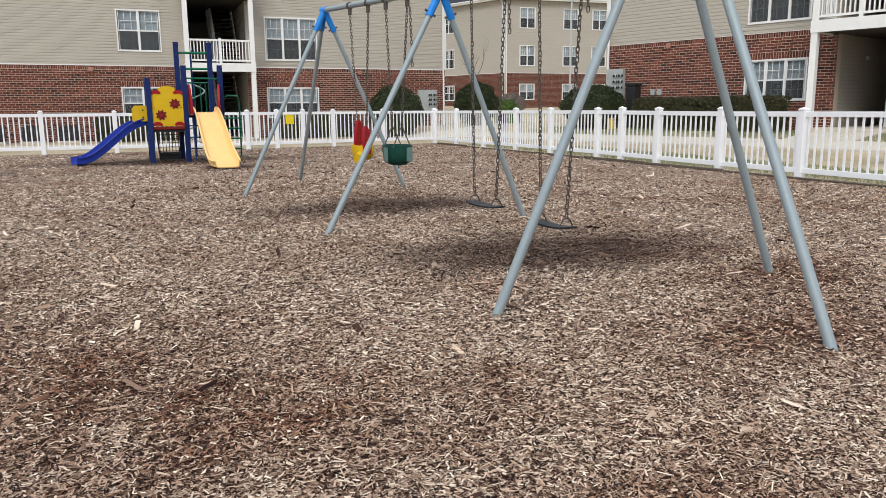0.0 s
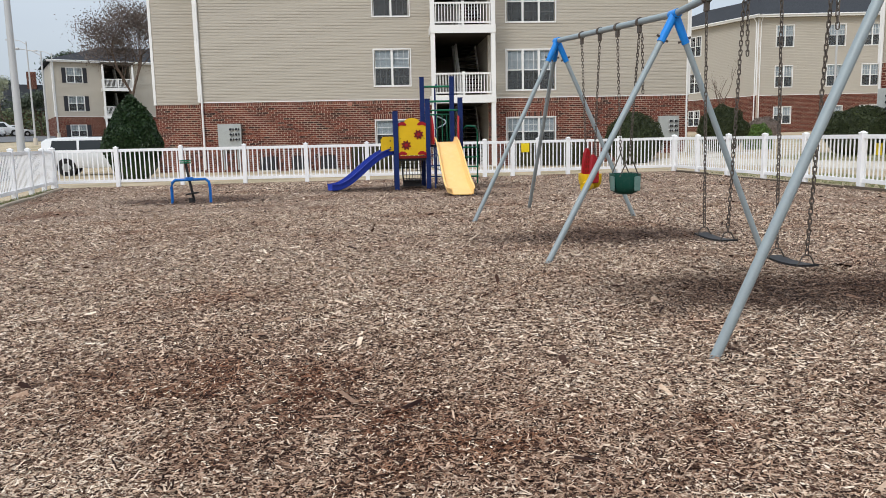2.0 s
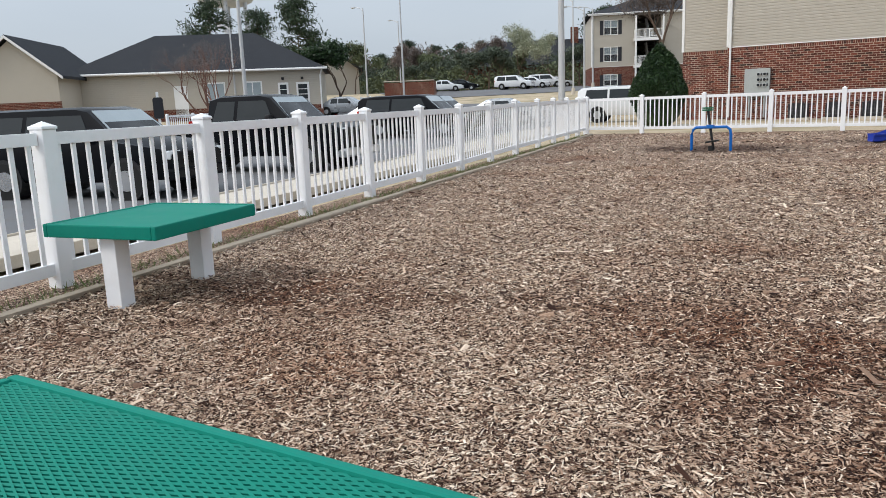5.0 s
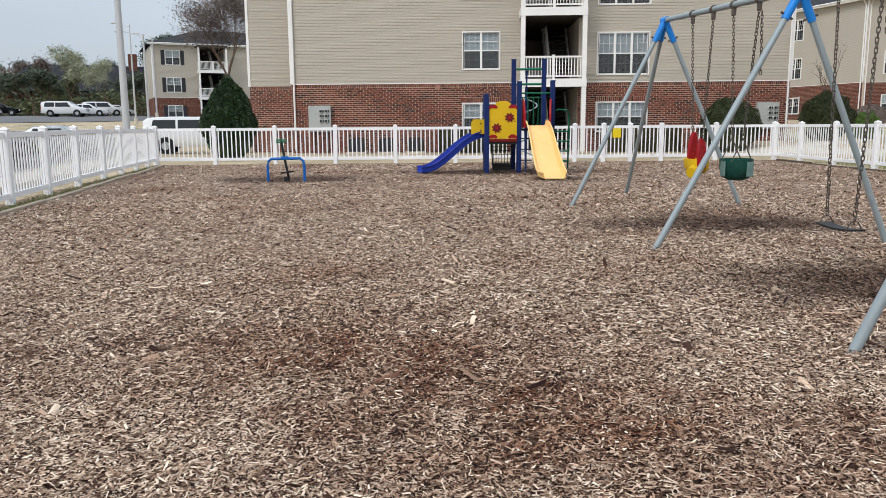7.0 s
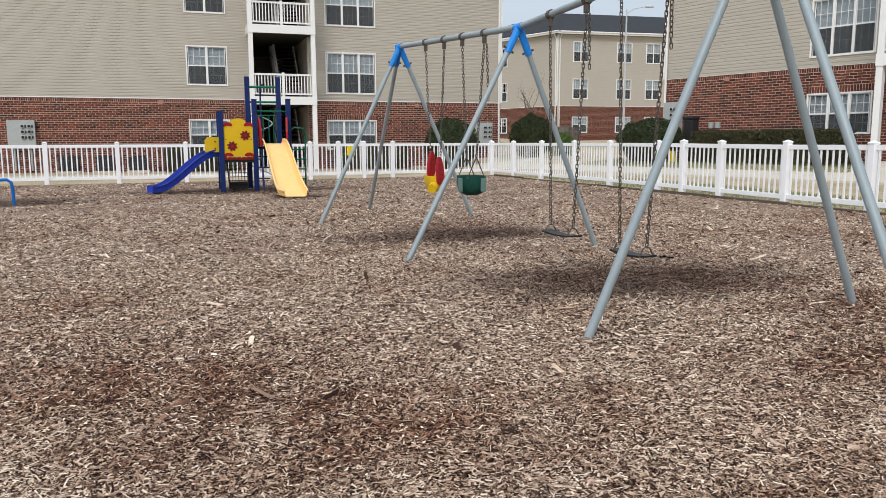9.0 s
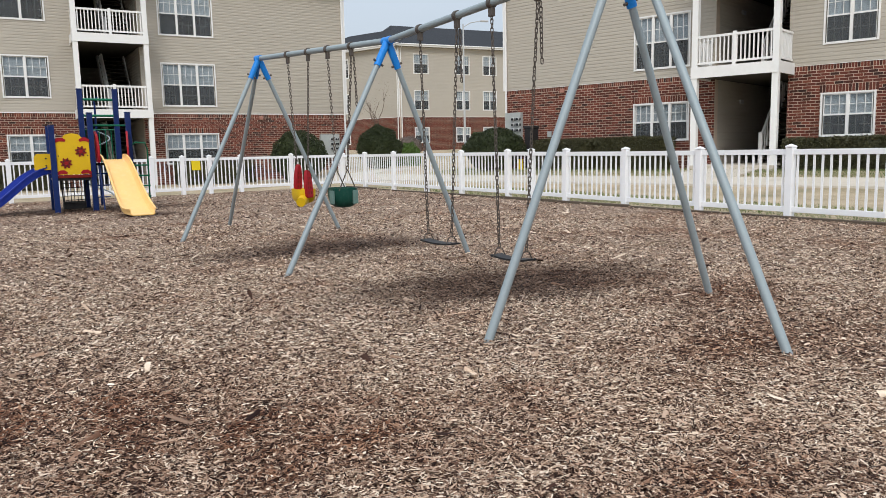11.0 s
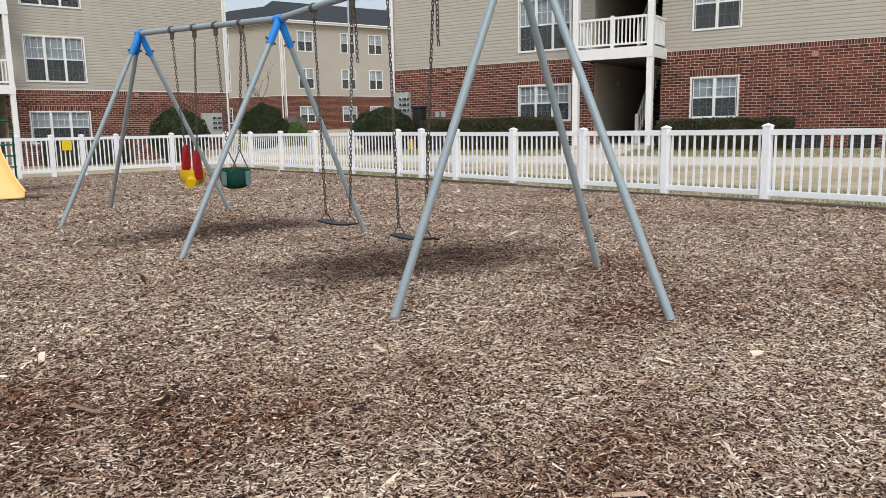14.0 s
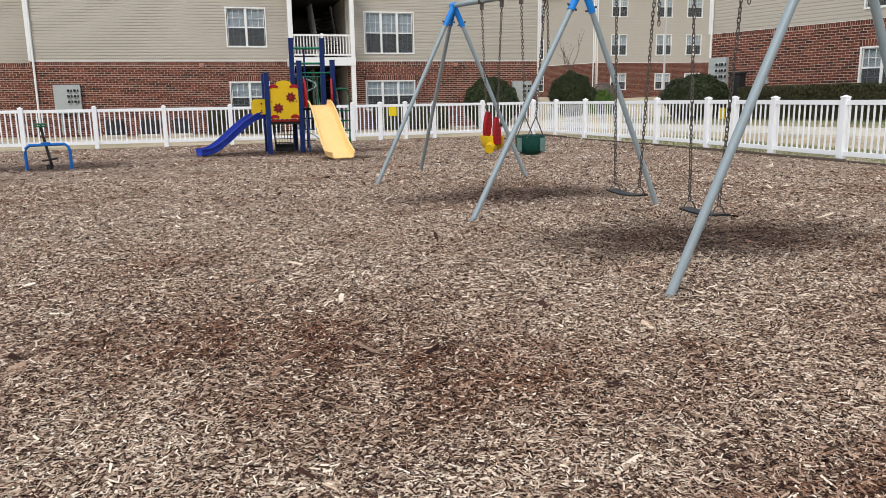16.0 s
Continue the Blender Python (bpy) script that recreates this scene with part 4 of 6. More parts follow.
def swing_set():
    s = thing("swing_set", "grey steel swing frame with blue joint brackets", "swing set")
    part("top_beam", tube(bmesh.new(), (BEAM[0] + (BEAM[0] - BEAM[1]) * 0.03, BEAM[1]), BEAM_R, 16), GALV, s, smooth=True)
    part("top_beam", tube(bmesh.new(), (BEAM[1], BEAM[2] + (BEAM[2] - BEAM[1]) * 0.03), BEAM_R, 16), GALV, s, smooth=True)
    front = Vector((1.4, 4.5, 2.53)), Vector((1.64, 4.72, 2.53)), Vector((1.61, 4.5, 2.53))
    feet = ((front[0], (0.297, 4.49)), (front[1], (2.714, 4.764)), (front[2], (1.583, 3.241)), (BEAM[1], (0.06, 7.67)), (BEAM[1], (2.36, 7.96)), (BEAM[2], (-0.25, 10.99)), (BEAM[2], (2.12, 11.25)), (BEAM[2], (0.94, 13.15)))
    for top, (x, y) in feet:
        z = ground_z(x, y) if y < 12.9 else 0.0
        foot = Vector((x, y, z))
        d = (foot - top).normalized()
        foot = foot + d * 0.25
        a = top + d * 0.1
        part("leg", tube(bmesh.new(), (a + d * 0.12, foot + d * -0.0), LEG_R, 16), GALV, s, smooth=True)
        bm = rod(bmesh.new(), top + d * 0.02, top + d * 0.31, 0.041, 0.038, 16)
        sleeve = part("bracket_sleeve", bm, BLUEMETAL, s, "blue painted bracket sleeve", smooth=True)
        side = d.cross(Vector((0, 1, 0.2))).normalized()
        part("bolt", rod(bmesh.new(), top + d * 0.27 - side * 0.065, top + d * 0.27 + side * 0.065, 0.012, seg=8), CHAIN, sleeve)
    for k, top in enumerate(BEAM):
        a, b = BEAM[max(0, k - 1)], BEAM[min(2, k + 1)]
        d = (b - a).normalized()
        part("joint_collar", tube(bmesh.new(), (top - d * 0.075, top - d * 0.07, top + d * 0.07, top + d * 0.075), 0.044, 16), BLUEMETAL, s, "blue painted joint collar", smooth=True)
    for y in (5.5, 6.11, 6.64, 7.29, 8.68, 9.21, 9.69, 10.23):
        p = beam_at(y)
        bm = rod(bmesh.new(), p + Vector((0, -0.025, 0)), p + Vector((0, 0.025, 0)), BEAM_R + 0.012, seg=14)
        box(bm, p.x - 0.018, p.y - 0.03, p.z - 0.115, p.x + 0.018, p.y + 0.03, p.z - 0.03, bevel=0.005)
        part("hanger_clamp", bm, CHAIN, s, "dark steel hanger clamp")


def link_mesh():
    bm = bmesh.new()
    pts, r, n = [], 0.0042, 10
    for k in range(n):
        t = 2 * math.pi * k / n
        pts.append(Vector((math.cos(t) * 0.011, 0, math.sin(t) * 0.011 + (0.012 if math.sin(t) >= 0 else -0.012))))
    rings = []
    for k, p in enumerate(pts):
        d = (pts[(k + 1) % n] - pts[k - 1]).normalized()
        a, b = Vector((0, 1, 0)), d.cross(Vector((0, 1, 0)))
        rings.append([bm.verts.new(p + (a * math.cos(q) + b * math.sin(q)) * r) for q in (0.0, 1.257, 2.513, 3.77, 5.027)])
    for k in range(n):
        u, v = rings[k], rings[(k + 1) % n]
        for i in range(5):
            bm.faces.new((u[i], u[(i + 1) % 5], v[(i + 1) % 5], v[i]))
    me = bpy.data.meshes.new("link")
    bm.to_mesh(me)
    bm.free()
    return me


LINK = link_mesh()


def chain(parent, p, q, sag=0.0):
    """A welded chain as one part, link by link."""
    p, q = Vector(p), Vector(q)
    n = int((q - p).length / 0.0375)
    bm = bmesh.new()
    for i in range(n):
        o = p.lerp(q, (i + 0.5) / n)
        t = (i + 0.5) / n
        o.x += sag * math.sin(t * math.pi) + random.uniform(-0.002, 0.002)
        d = (p - q).normalized()
        m = Matrix.Translation(o) @ d.to_track_quat("Z", "Y").to_matrix().to_4x4() @ pose(0, 0, 0, 0, 0, 90 * (i % 2) + random.uniform(-14, 14)) @ Matrix.Diagonal((1.12, 1.12, 1.1, 1))
        k = len(bm.verts)
        bm.from_mesh(LINK)
        bm.verts.ensure_lookup_table()
        for v in bm.verts[k:]:
            v.co = m @ v.co
    return part("chain", bm, CHAIN, parent, "rusty welded chain", smooth=True)


def belt_swing(ya, yb, y0, y1, z, label):
    a, b = beam_at(ya), beam_at(yb)
    s = thing("belt_swing", label, "swing", group="swings")
    a0, b0 = Vector((a.x + 0.02, y0, z + 0.09)), Vector((b.x + 0.02, y1, z + 0.09))
    chain(s, a - Vector((0, 0, 0.1)), a0)
    chain(s, b - Vector((0, 0, 0.1)), b0)
    chain(s, b - Vector((-0.03, 0, 0.12)), b - Vector((-0.04, 0, 0.6)))
    c, L = (a0 + b0) / 2, (b0 - a0).length
    bm = bmesh.new()
    prof = []
    for i in range(13):
        t = i / 12 * 2 - 1
        prof.append((t * L * 0.64, -0.016 * (1 - t * t) - 0.062))
    lo = [(x, zz - 0.016) for x, zz in prof][::-1]
    prism(bm, prof + lo, -0.065, 0.065)
    d = b0 - a0
    m = Matrix.Translation(c) @ pose(0, 0, 0, 0, 0, math.degrees(math.atan2(d.y, d.x))) @ pose(0, 0, 0, 0, -math.degrees(math.atan2(d.z, d.xy.length)), 0)
    part("seat", bm, BLACK, s, "worn black rubber belt seat", smooth=True, m=m)
    for p in (a0, b0):
        bm = bmesh.new()
        tube(bm, (p + Vector((-0.07, 0, -0.085)), p + Vector((-0.03, 0, -0.01)), p, p + Vector((0.03, 0, -0.01)), p + Vector((0.07, 0, -0.085))), 0.006, 6)
        part("shackle", bm, CHAIN, s)


def bucket(bm, rx, ry, h, zc):
    """A thick-walled tub with a rounded bottom."""
    rings = []
    prof = [(1.0, 0), (1.0, -0.35), (0.94, -0.62), (0.8, -0.85), (0.5, -0.98), (0.0, -1.0)]
    inner = [(0.0, -0.85), (0.45, -0.83), (0.72, -0.7), (0.86, -0.5), (0.9, 0.0)]
    for k, z in prof + inner:
        rings.append([bm.verts.new((rx * k * math.copysign(abs(math.cos(t)) ** 0.75, math.cos(t)), ry * k * math.copysign(abs(math.sin(t)) ** 0.75, math.sin(t)), zc + z * h)) for t in [2 * math.pi * i / 20 for i in range(20)]])
    for a, b in list(zip(rings[:5], rings[1:6])) + list(zip(rings[6:10], rings[7:11])) + [(rings[10], rings[0])]:
        for i in range(20):
            k = (i + 1) % 20
            try:
                bm.faces.new((a[i], a[k], b[k], b[i]))
            except ValueError:
                pass
    bmesh.ops.remove_doubles(bm, verts=bm.verts, dist=0.0005)
    return bm


def bucket_swing():
    y = 9.02
    s = thing("bucket_swing", "dark green plastic toddler bucket swing on chains", "swing", group="swings")
    x = beam_at(y).x + 0.02
    part("bucket", bucket(bmesh.new(), 0.165, 0.19, 0.24, 0.0), DARKGREEN, s, smooth=True, m=Matrix.Translation((x, y, 0.82)))
    part("front_panel", boxed(-0.02, -0.06, -0.17, 0.0, 0.06, -0.01, bevel=0.008), GREYGREEN, s, "scuffed paler green panel", m=Matrix.Translation((x - 0.152, y - 0.06, 0.8)))
    part("side_panel", boxed(0.05, -0.02, -0.17, 0.12, 0.0, -0.01, bevel=0.008), GREYGREEN, s, "scuffed paler green panel", m=Matrix.Translation((x, y - 0.172, 0.8)))
    for ye, k in ((8.68, -1), (9.21, 1)):
        a = beam_at(ye)
        low = Vector((x, y + k * 0.17, 1.04))
        chain(s, a - Vector((0, 0, 0.1)), low)
        for e in (-0.11, 0.11):
            part("bucket_hanger", tube(bmesh.new(), (low, Vector((x + e, y + k * 0.16, 0.79))), 0.007, 6), CHAIN, s)
    a = beam_at(8.68)
    chain(s, a - Vector((-0.03, 0, 0.12)), a - Vector((-0.05, 0, 0.75)))


def harness_swing():
    y = 10.0
    s = thing("bucket_swing", "yellow toddler swing seat with red moulded sides", "swing", group="swings")
    x = beam_at(y).x + 0.02
    part("seat", bucket(bmesh.new(), 0.13, 0.22, 0.19, 0.0), YELLOW, s, smooth=True, m=Matrix.Translation((x, y, 0.78)))
    part("leg_guard", rod(bmesh.new(), (x - 0.02, y - 0.1, 0.66), (x - 0.14, y - 0.27, 0.62), 0.075, 0.06, 16), YELLOW, s, smooth=True)
    for k, ye in ((-1, 9.69), (1, 10.23)):
        bm = prism(bmesh.new(), [(-0.085, 0), (0.085, 0), (0.1, 0.1), (0.085, 0.26), (0.055, 0.4), (0.03, 0.47), (-0.03, 0.47), (-0.055, 0.4), (-0.085, 0.26), (-0.1, 0.1)], -0.03, 0.03)
        bmesh.ops.bevel(bm, geom=list(bm.edges), offset=0.01, segments=2, affect="EDGES")
        z0 = 0.67 if k < 0 else 0.74
        arm = part("side_arm", bm, RED, s, "red moulded side arm", m=Matrix.Translation((x, y + k * 0.21, z0)) @ pose(0, 0, 0, k * 5, 0, 18) @ Matrix.Diagonal((0.56, 1, 0.76, 1)))
        for zz, hw in ((0.09, 0.02), (0.17, 0.018), (0.25, 0.016), (0.33, 0.013)):
            for xx in (-0.037, 0.037):
                part("slot", boxed(xx * (1 - zz) - hw, -0.033, zz - 0.028, xx * (1 - zz) + hw, 0.033, zz + 0.022, bevel=0.008), REDBADGE, arm)
        chain(s, beam_at(ye) - Vector((0, 0, 0.1)), (x, y + k * 0.21, z0 + 0.35))


GREYGREEN = surface("scuffed_green", (0.12, 0.2, 0.18), 0.5, var=0.3, scale=12)
swing_set()
belt_swing(7.29, 6.64, 7.25, 6.84, 0.31, "black belt swing hanging aslant over the worn hollow")
belt_swing(6.11, 5.5, 6.06, 5.7, 0.275, "black belt swing hanging on rusty chains")
bucket_swing()
harness_swing()


# ---- play structure with two slides ----
def slide_bed(bm, path, half, side, thick=0.02, lip=0.03):
    """A trough that follows a path: bottom, two walls and rolled lips."""
    sec = [(-half - lip, side - 0.03), (-half - lip, side), (-half, side), (-half + 0.015, 0.035), (-half + 0.05, 0), (half - 0.05, 0), (half - 0.015, 0.035), (half, side), (half + lip, side), (half + lip, side - 0.03)]
    under = [(half + 0.005, side - 0.03), (half + 0.0, 0.0), (half - 0.05, -thick), (-half + 0.05, -thick), (-half - 0.0, 0.0), (-half - 0.005, side - 0.03)]
    loop = sec + under
    rings = []
    for i, (p, wide) in enumerate(path):
        d = (Vector(path[min(i + 1, len(path) - 1)][0]) - Vector(path[max(i - 1, 0)][0])).normalized()
        up = Vector((0, 0, 1)) - d * d.z
        up.normalize()
        across = d.cross(up)
        rings.append([bm.verts.new(Vector(p) + across * (a * wide) + up * b) for a, b in loop])
    n = len(loop)
    for u, v in zip(rings, rings[1:]):
        for k in range(n):
            bm.faces.new((u[k], u[(k + 1) % n], v[(k + 1) % n], v[k]))
    bm.faces.new(rings[0])
    bm.faces.new(rings[-1][::-1])
    return bm


def badge(parent, x, y, z, r):
    bm = bmesh.new()
    out = []
    for i in range(32):
        t = 2 * math.pi * i / 32
        k = r * (1.0 if (i // 2) % 2 else 0.72)
        out.append((math.cos(t) * k, math.sin(t) * k))
    prism(bm, out, -0.012, 0.012)
    b = part("cog_badge", bm, REDBADGE, parent, "dark red cog-shaped badge", m=Matrix.Translation((x, y, z)))
    part("hub", rod(bmesh.new(), (0, -0.022, 0), (0, 0.0, 0), r * 0.3, seg=12), RED, b)
    for i in range(5):
        t = 2 * math.pi * i / 5
        part("spot", rod(bmesh.new(), (math.cos(t) * r * 0.55, -0.018, math.sin(t) * r * 0.55), (math.cos(t) * r * 0.55, 0, math.sin(t) * r * 0.55), r * 0.12, seg=8), BLACK, b)


def play_structure():
    s = thing("play_structure", "small play tower with blue posts and two slides", "play structure")
    # posts: place, height
    for x, y, h in ((-1.12, 20.5, 2.02), (-1.12, 21.6, 2.02), (-0.28, 20.55, 2.32), (-0.35, 21.7, 2.95), (0.47, 21.7, 2.95), (0.6, 20.75, 2.34)):
        p = part("post", boxed(-0.062, -0.062, -0.15, 0.062, 0.062, h, bevel=0.012), NAVY, s, m=Matrix.Translation((x, y, ground_z(x, y))))
        part("cap", boxed(-0.07, -0.07, h, 0.07, 0.07, h + 0.025, bevel=0.01), NAVY, p)
    part("deck", boxed(-1.15, 20.5, 0.72, -0.25, 21.7, 0.78, bevel=0.01), BLACK, s, "black coated steel deck")
    part("upper_deck", boxed(-0.3, 20.65, 1.06, 0.6, 21.75, 1.12, bevel=0.01), BLACK, s, "black coated steel deck")
    # front panel with a crown-like top
    out = [(-0.36, 0.86), (0.36, 0.86), (0.36, 1.62), (0.31, 1.71), (0.2, 1.73)]
    out += [(0.19 * math.cos(t), 1.74 + 0.085 * math.sin(t)) for t in [math.pi * k / 10 for k in range(11)]]
    out += [(-0.2, 1.73), (-0.31, 1.71), (-0.36, 1.62)]
    bm = prism(bmesh.new(), out, -0.02, 0.02)
    panel = part("front_panel", bm, YELLOW, s, "yellow panel with two cog badges", m=Matrix.Translation((-0.7, 20.5, 0.0)))
    badge(panel, 0.17, -0.022, 1.4, 0.13)
    badge(panel, -0.16, -0.022, 1.13, 0.13)
    for x, k in ((-0.26, 1), (0.26, -1)):
        for z, g in ((1.64, 1), (0.88, -1)):
            bm = prism(bmesh.new(), [(-0.1, 0.0), (-0.02, 0.035), (0.1, 0.02), (0.125, 0.06), (0.06, 0.115), (-0.03, 0.12), (-0.11, 0.07)] if k > 0 else [(0.1, 0.0), (0.02, 0.035), (-0.1, 0.02), (-0.125, 0.06), (-0.06, 0.115), (0.03, 0.12), (0.11, 0.07)], -0.03, 0.03)
            part("corner_piece", bm, RED, panel, "red moulded corner piece", m=Matrix.Translation((x, 0, z - 0.03)))
        for z in (0.92, 1.3, 1.66):
            part("bolt", rod(bmesh.new(), (x * 1.2, -0.028, z), (x * 1.2, -0.01, z), 0.014, seg=8), BLACK, panel)
    part("panel_base", boxed(-1.06, 20.47, 0.78, -0.33, 20.53, 0.85, bevel=0.01), REDBADGE, s, "dark red panel base rail")
    # rope net panel below the deck
    net = part("net_panel", tube(bmesh.new(), ((-0.98, 20.9, 0.72), (-0.95, 20.9, 0.18), (-0.48, 20.9, 0.16), (-0.42, 20.9, 0.72)), 0.02, 8), BLACK, s, "black climbing net panel under the deck")
    for i in range(7):
        x = -0.93 + i * 0.075
        part("rope", tube(bmesh.new(), ((x, 20.9, 0.2), (x, 20.9, 0.72)), 0.008, 5), BLACK, net)
    for i in range(5):
        part("rope", tube(bmesh.new(), ((-0.96, 20.9, 0.24 + i * 0.1), (-0.44, 20.9, 0.24 + i * 0.1)), 0.008, 5), BLACK, net)
    part("step_block", boxed(-0.95, 20.95, 0.02, -0.45, 21.2, 0.2, bevel=0.02), BLACK, s, "low black step block")
    # blue slide to the side
    pts = []
    for i in range(15):
        t = i / 14
        z = 0.88 * (1 - smoothstep(np.array((t - 0.02) / 0.92))) + 0.0
        pts.append(((-1.2 - 1.66 * t, 20.95 - 0.72 * t, float(z) + 0.02), 1.0))
    slide = part("side_slide", slide_bed(bmesh.new(), pts, 0.18, 0.16), SLIDEBLUE, s, "blue moulded plastic slide", smooth=True)
    bm = prism(bmesh.new(), [(-0.22, 0), (0.22, 0), (0.22, 0.3), (0.16, 0.38), (-0.16, 0.38), (-0.22, 0.3)], -0.02, 0.02)
    hood = part("slide_hood", bm, YELLOW, slide, "yellow slide hood panel", m=Matrix.Translation((-1.3, 20.72, 0.98)))
    for z in (0.1, 0.27):
        part("bolt", rod(bmesh.new(), (0.03, -0.03, z), (0.03, 0, z), 0.02, seg=8), BLACK, hood)
    # wide yellow slide to the front
    pts = []
    for i in range(17):
        t = i / 16
        y, x = 20.72 - 3.2 * t, 0.16 + 0.14 * t
        z = 1.16 * (1 - smoothstep(np.array((t - 0.02) / 0.9))) ** 0.92 + 0.03 + 0.03 * math.sin(t * 9) * (1 - t)
        pts.append(((x, y, float(z)), (0.92 + 0.2 * t) * (1 - max(0, t - 0.86) * 1.6)))
    wide = part("front_slide", slide_bed(bmesh.new(), pts, 0.285, 0.13, lip=0.035), SLIDEYELLOW, s, "sun-faded yellow wavy slide", smooth=True)
    for x, k in ((-0.2, 1), (0.56, -1)):
        bm = prism(bmesh.new(), [(0, 0), (0.42, 0), (0.4, 0.35), (0.3, 0.62), (0.18, 0.74), (0.05, 0.7)], -0.025, 0.025)
        part("slide_wing", bm, RED, wide, "red moulded slide wing", m=Matrix.Translation((x, 20.78, 1.13)) @ pose(0, 0, 0, 0, 0, -90 + k * 8))
    # green bars between the tall posts
    for z in (2.3, 2.7):
        part("top_bar", tube(bmesh.new(), ((-0.35, 21.7, z), (0.47, 21.7, z)), 0.03, 10), GREENMETAL, s, "green steel bar", smooth=True)
    gate = part("guard_frame", tube(bmesh.new(), ((-0.28, 21.75, 1.12), (-0.28, 21.75, 1.95), (0.42, 21.75, 1.95), (0.42, 21.75, 1.12)), 0.022, 8), GREENMETAL, s, "green guard bars", smooth=True)
    for x in (-0.1, 0.05, 0.2, 0.33):
        part("guard_bar", tube(bmesh.new(), ((x, 21.75, 1.12), (x, 21.75, 1.95)), 0.014, 6), GREENMETAL, gate)
    part("cross_bar", tube(bmesh.new(), ((-0.28, 20.7, 2.02), (0.6, 20.78, 2.02)), 0.022, 8), GREENMETAL, s, "green steel bar", smooth=True)
    # corkscrew climber and fireman's pole
    part("pole", tube(bmesh.new(), ((0.05, 22.3, 0.0), (0.05, 22.3, 2.7), (0.05, 21.7, 2.75)), 0.025, 8), NAVY, s, smooth=True)
    part("corkscrew", tube(bmesh.new(), [(0.05 + 0.3 * math.cos(t), 22.3 + 0.3 * math.sin(t), 0.25 + t * 0.12) for t in np.linspace(0, 16, 70)], 0.018, 6), GALV, s, "bare steel corkscrew climber", smooth=True)
    # side ladder with green steps
    lad = part("ladder_rail", tube(bmesh.new(), ((0.75, 21.9, 0.0), (0.72, 21.6, 1.5), (0.85, 21.5, 1.62), (1.1, 21.6, 1.6), (1.18, 21.75, 1.45), (1.2, 22.0, 0.0)), 0.022, 8), GREENMETAL, s, "green ladder handrail", smooth=True)
    for i in range(4):
        part("rung", boxed(0.72, 21.72 + 0.0 * i, 0.2 + i * 0.27, 1.2, 21.98, 0.235 + i * 0.27, bevel=0.008), GREENMETAL, lad)
    side = part("rung_ladder", tube(bmesh.new(), ((-0.12, 20.3, 0.0), (-0.12, 20.62, 1.1)), 0.02, 8), NAVY, s, "navy side rungs", smooth=True)
    for i in range(3):
        part("rung", tube(bmesh.new(), ((-0.25, 20.45 + i * 0.06, 0.3 + i * 0.28), (0.05, 20.45 + i * 0.06, 0.3 + i * 0.28)), 0.016, 6), NAVY, side)


play_structure()


# ---- stand-up spinner ----
def spinner():
    s = thing("stand_up_spinner", "tilted stand-up spinner inside blue arched bars", "spinner", Matrix.Translation((-5.78, 17.85, ground_z(-5.78, 17.85))))
    part("ground_sleeve", rod(bmesh.new(), (0.02, 0, -0.1), (0.0, 0, 0.12), 0.07, 0.06, 14), BLACK, s, smooth=True)
    part("spin_post", tube(bmesh.new(), ((0.06, 0, 0.05), (-0.02, 0, 0.5), (-0.09, 0.02, 0.92)), 0.028, 10), BLACK, s, "black leaning spin post", smooth=True)
    part("foot_plate", rod(bmesh.new(), (0.03, 0, 0.2), (0.025, 0, 0.235), 0.15, seg=18), BLACK, s, smooth=True)
    for z in (0.9, 0.945):
        bm = tube(bmesh.new(), [(-0.09 + 0.11 * math.cos(t), 0.02 + 0.11 * math.sin(t), z) for t in np.linspace(0, 6.283, 17)], 0.016, 6)
        part("hand_ring", bm, GREENMETAL, s, "dark green hand ring", smooth=True)
    for y in (0.0,):
        pts = [(-0.42, y, -0.1), (-0.42, y, 0.36), (-0.4, y, 0.46), (-0.33, y, 0.52), (0.33, y, 0.53), (0.4, y, 0.47), (0.42, y, 0.36), (0.42, y, -0.1)]
        part("arch_bar", tube(bmesh.new(), pts, 0.032, 10), SPINBLUE, s, "bright blue arched bar", smooth=True)
    part("hub_plate", boxed(-0.1, -0.06, 0.5, 0.06, 0.06, 0.58, bevel=0.015), SPINBLUE, s)


spinner()


# ---- green benches by the fence ----
def grating(bm, lx, ly, z, px, py, w):
    """Expanded-metal top: two crossing families of zigzag strands that meet at the knuckles."""
    nx, ny = int(round(lx / px)), int(round(ly / py))
    for j in range(ny + 1):
        for sgn in (1, -1):
            ring = []
            for i in range(nx * 2 + 1):
                x = -lx / 2 + i * px / 2
                y = -ly / 2 + j * py + (sgn * py / 2 if i % 2 else 0.0)
                y = min(max(y, -ly / 2), ly / 2)
                ring.append([bm.verts.new((x, y + a, z + b)) for a, b in ((-w, -0.004), (w * 0.6, 0.0), (w, -0.012), (-w * 0.6, -0.015))])
            for a, b in zip(ring, ring[1:]):
                for q in range(4):
                    bm.faces.new((a[q], b[q], b[(q + 1) % 4], a[(q + 1) % 4]))
    return bm


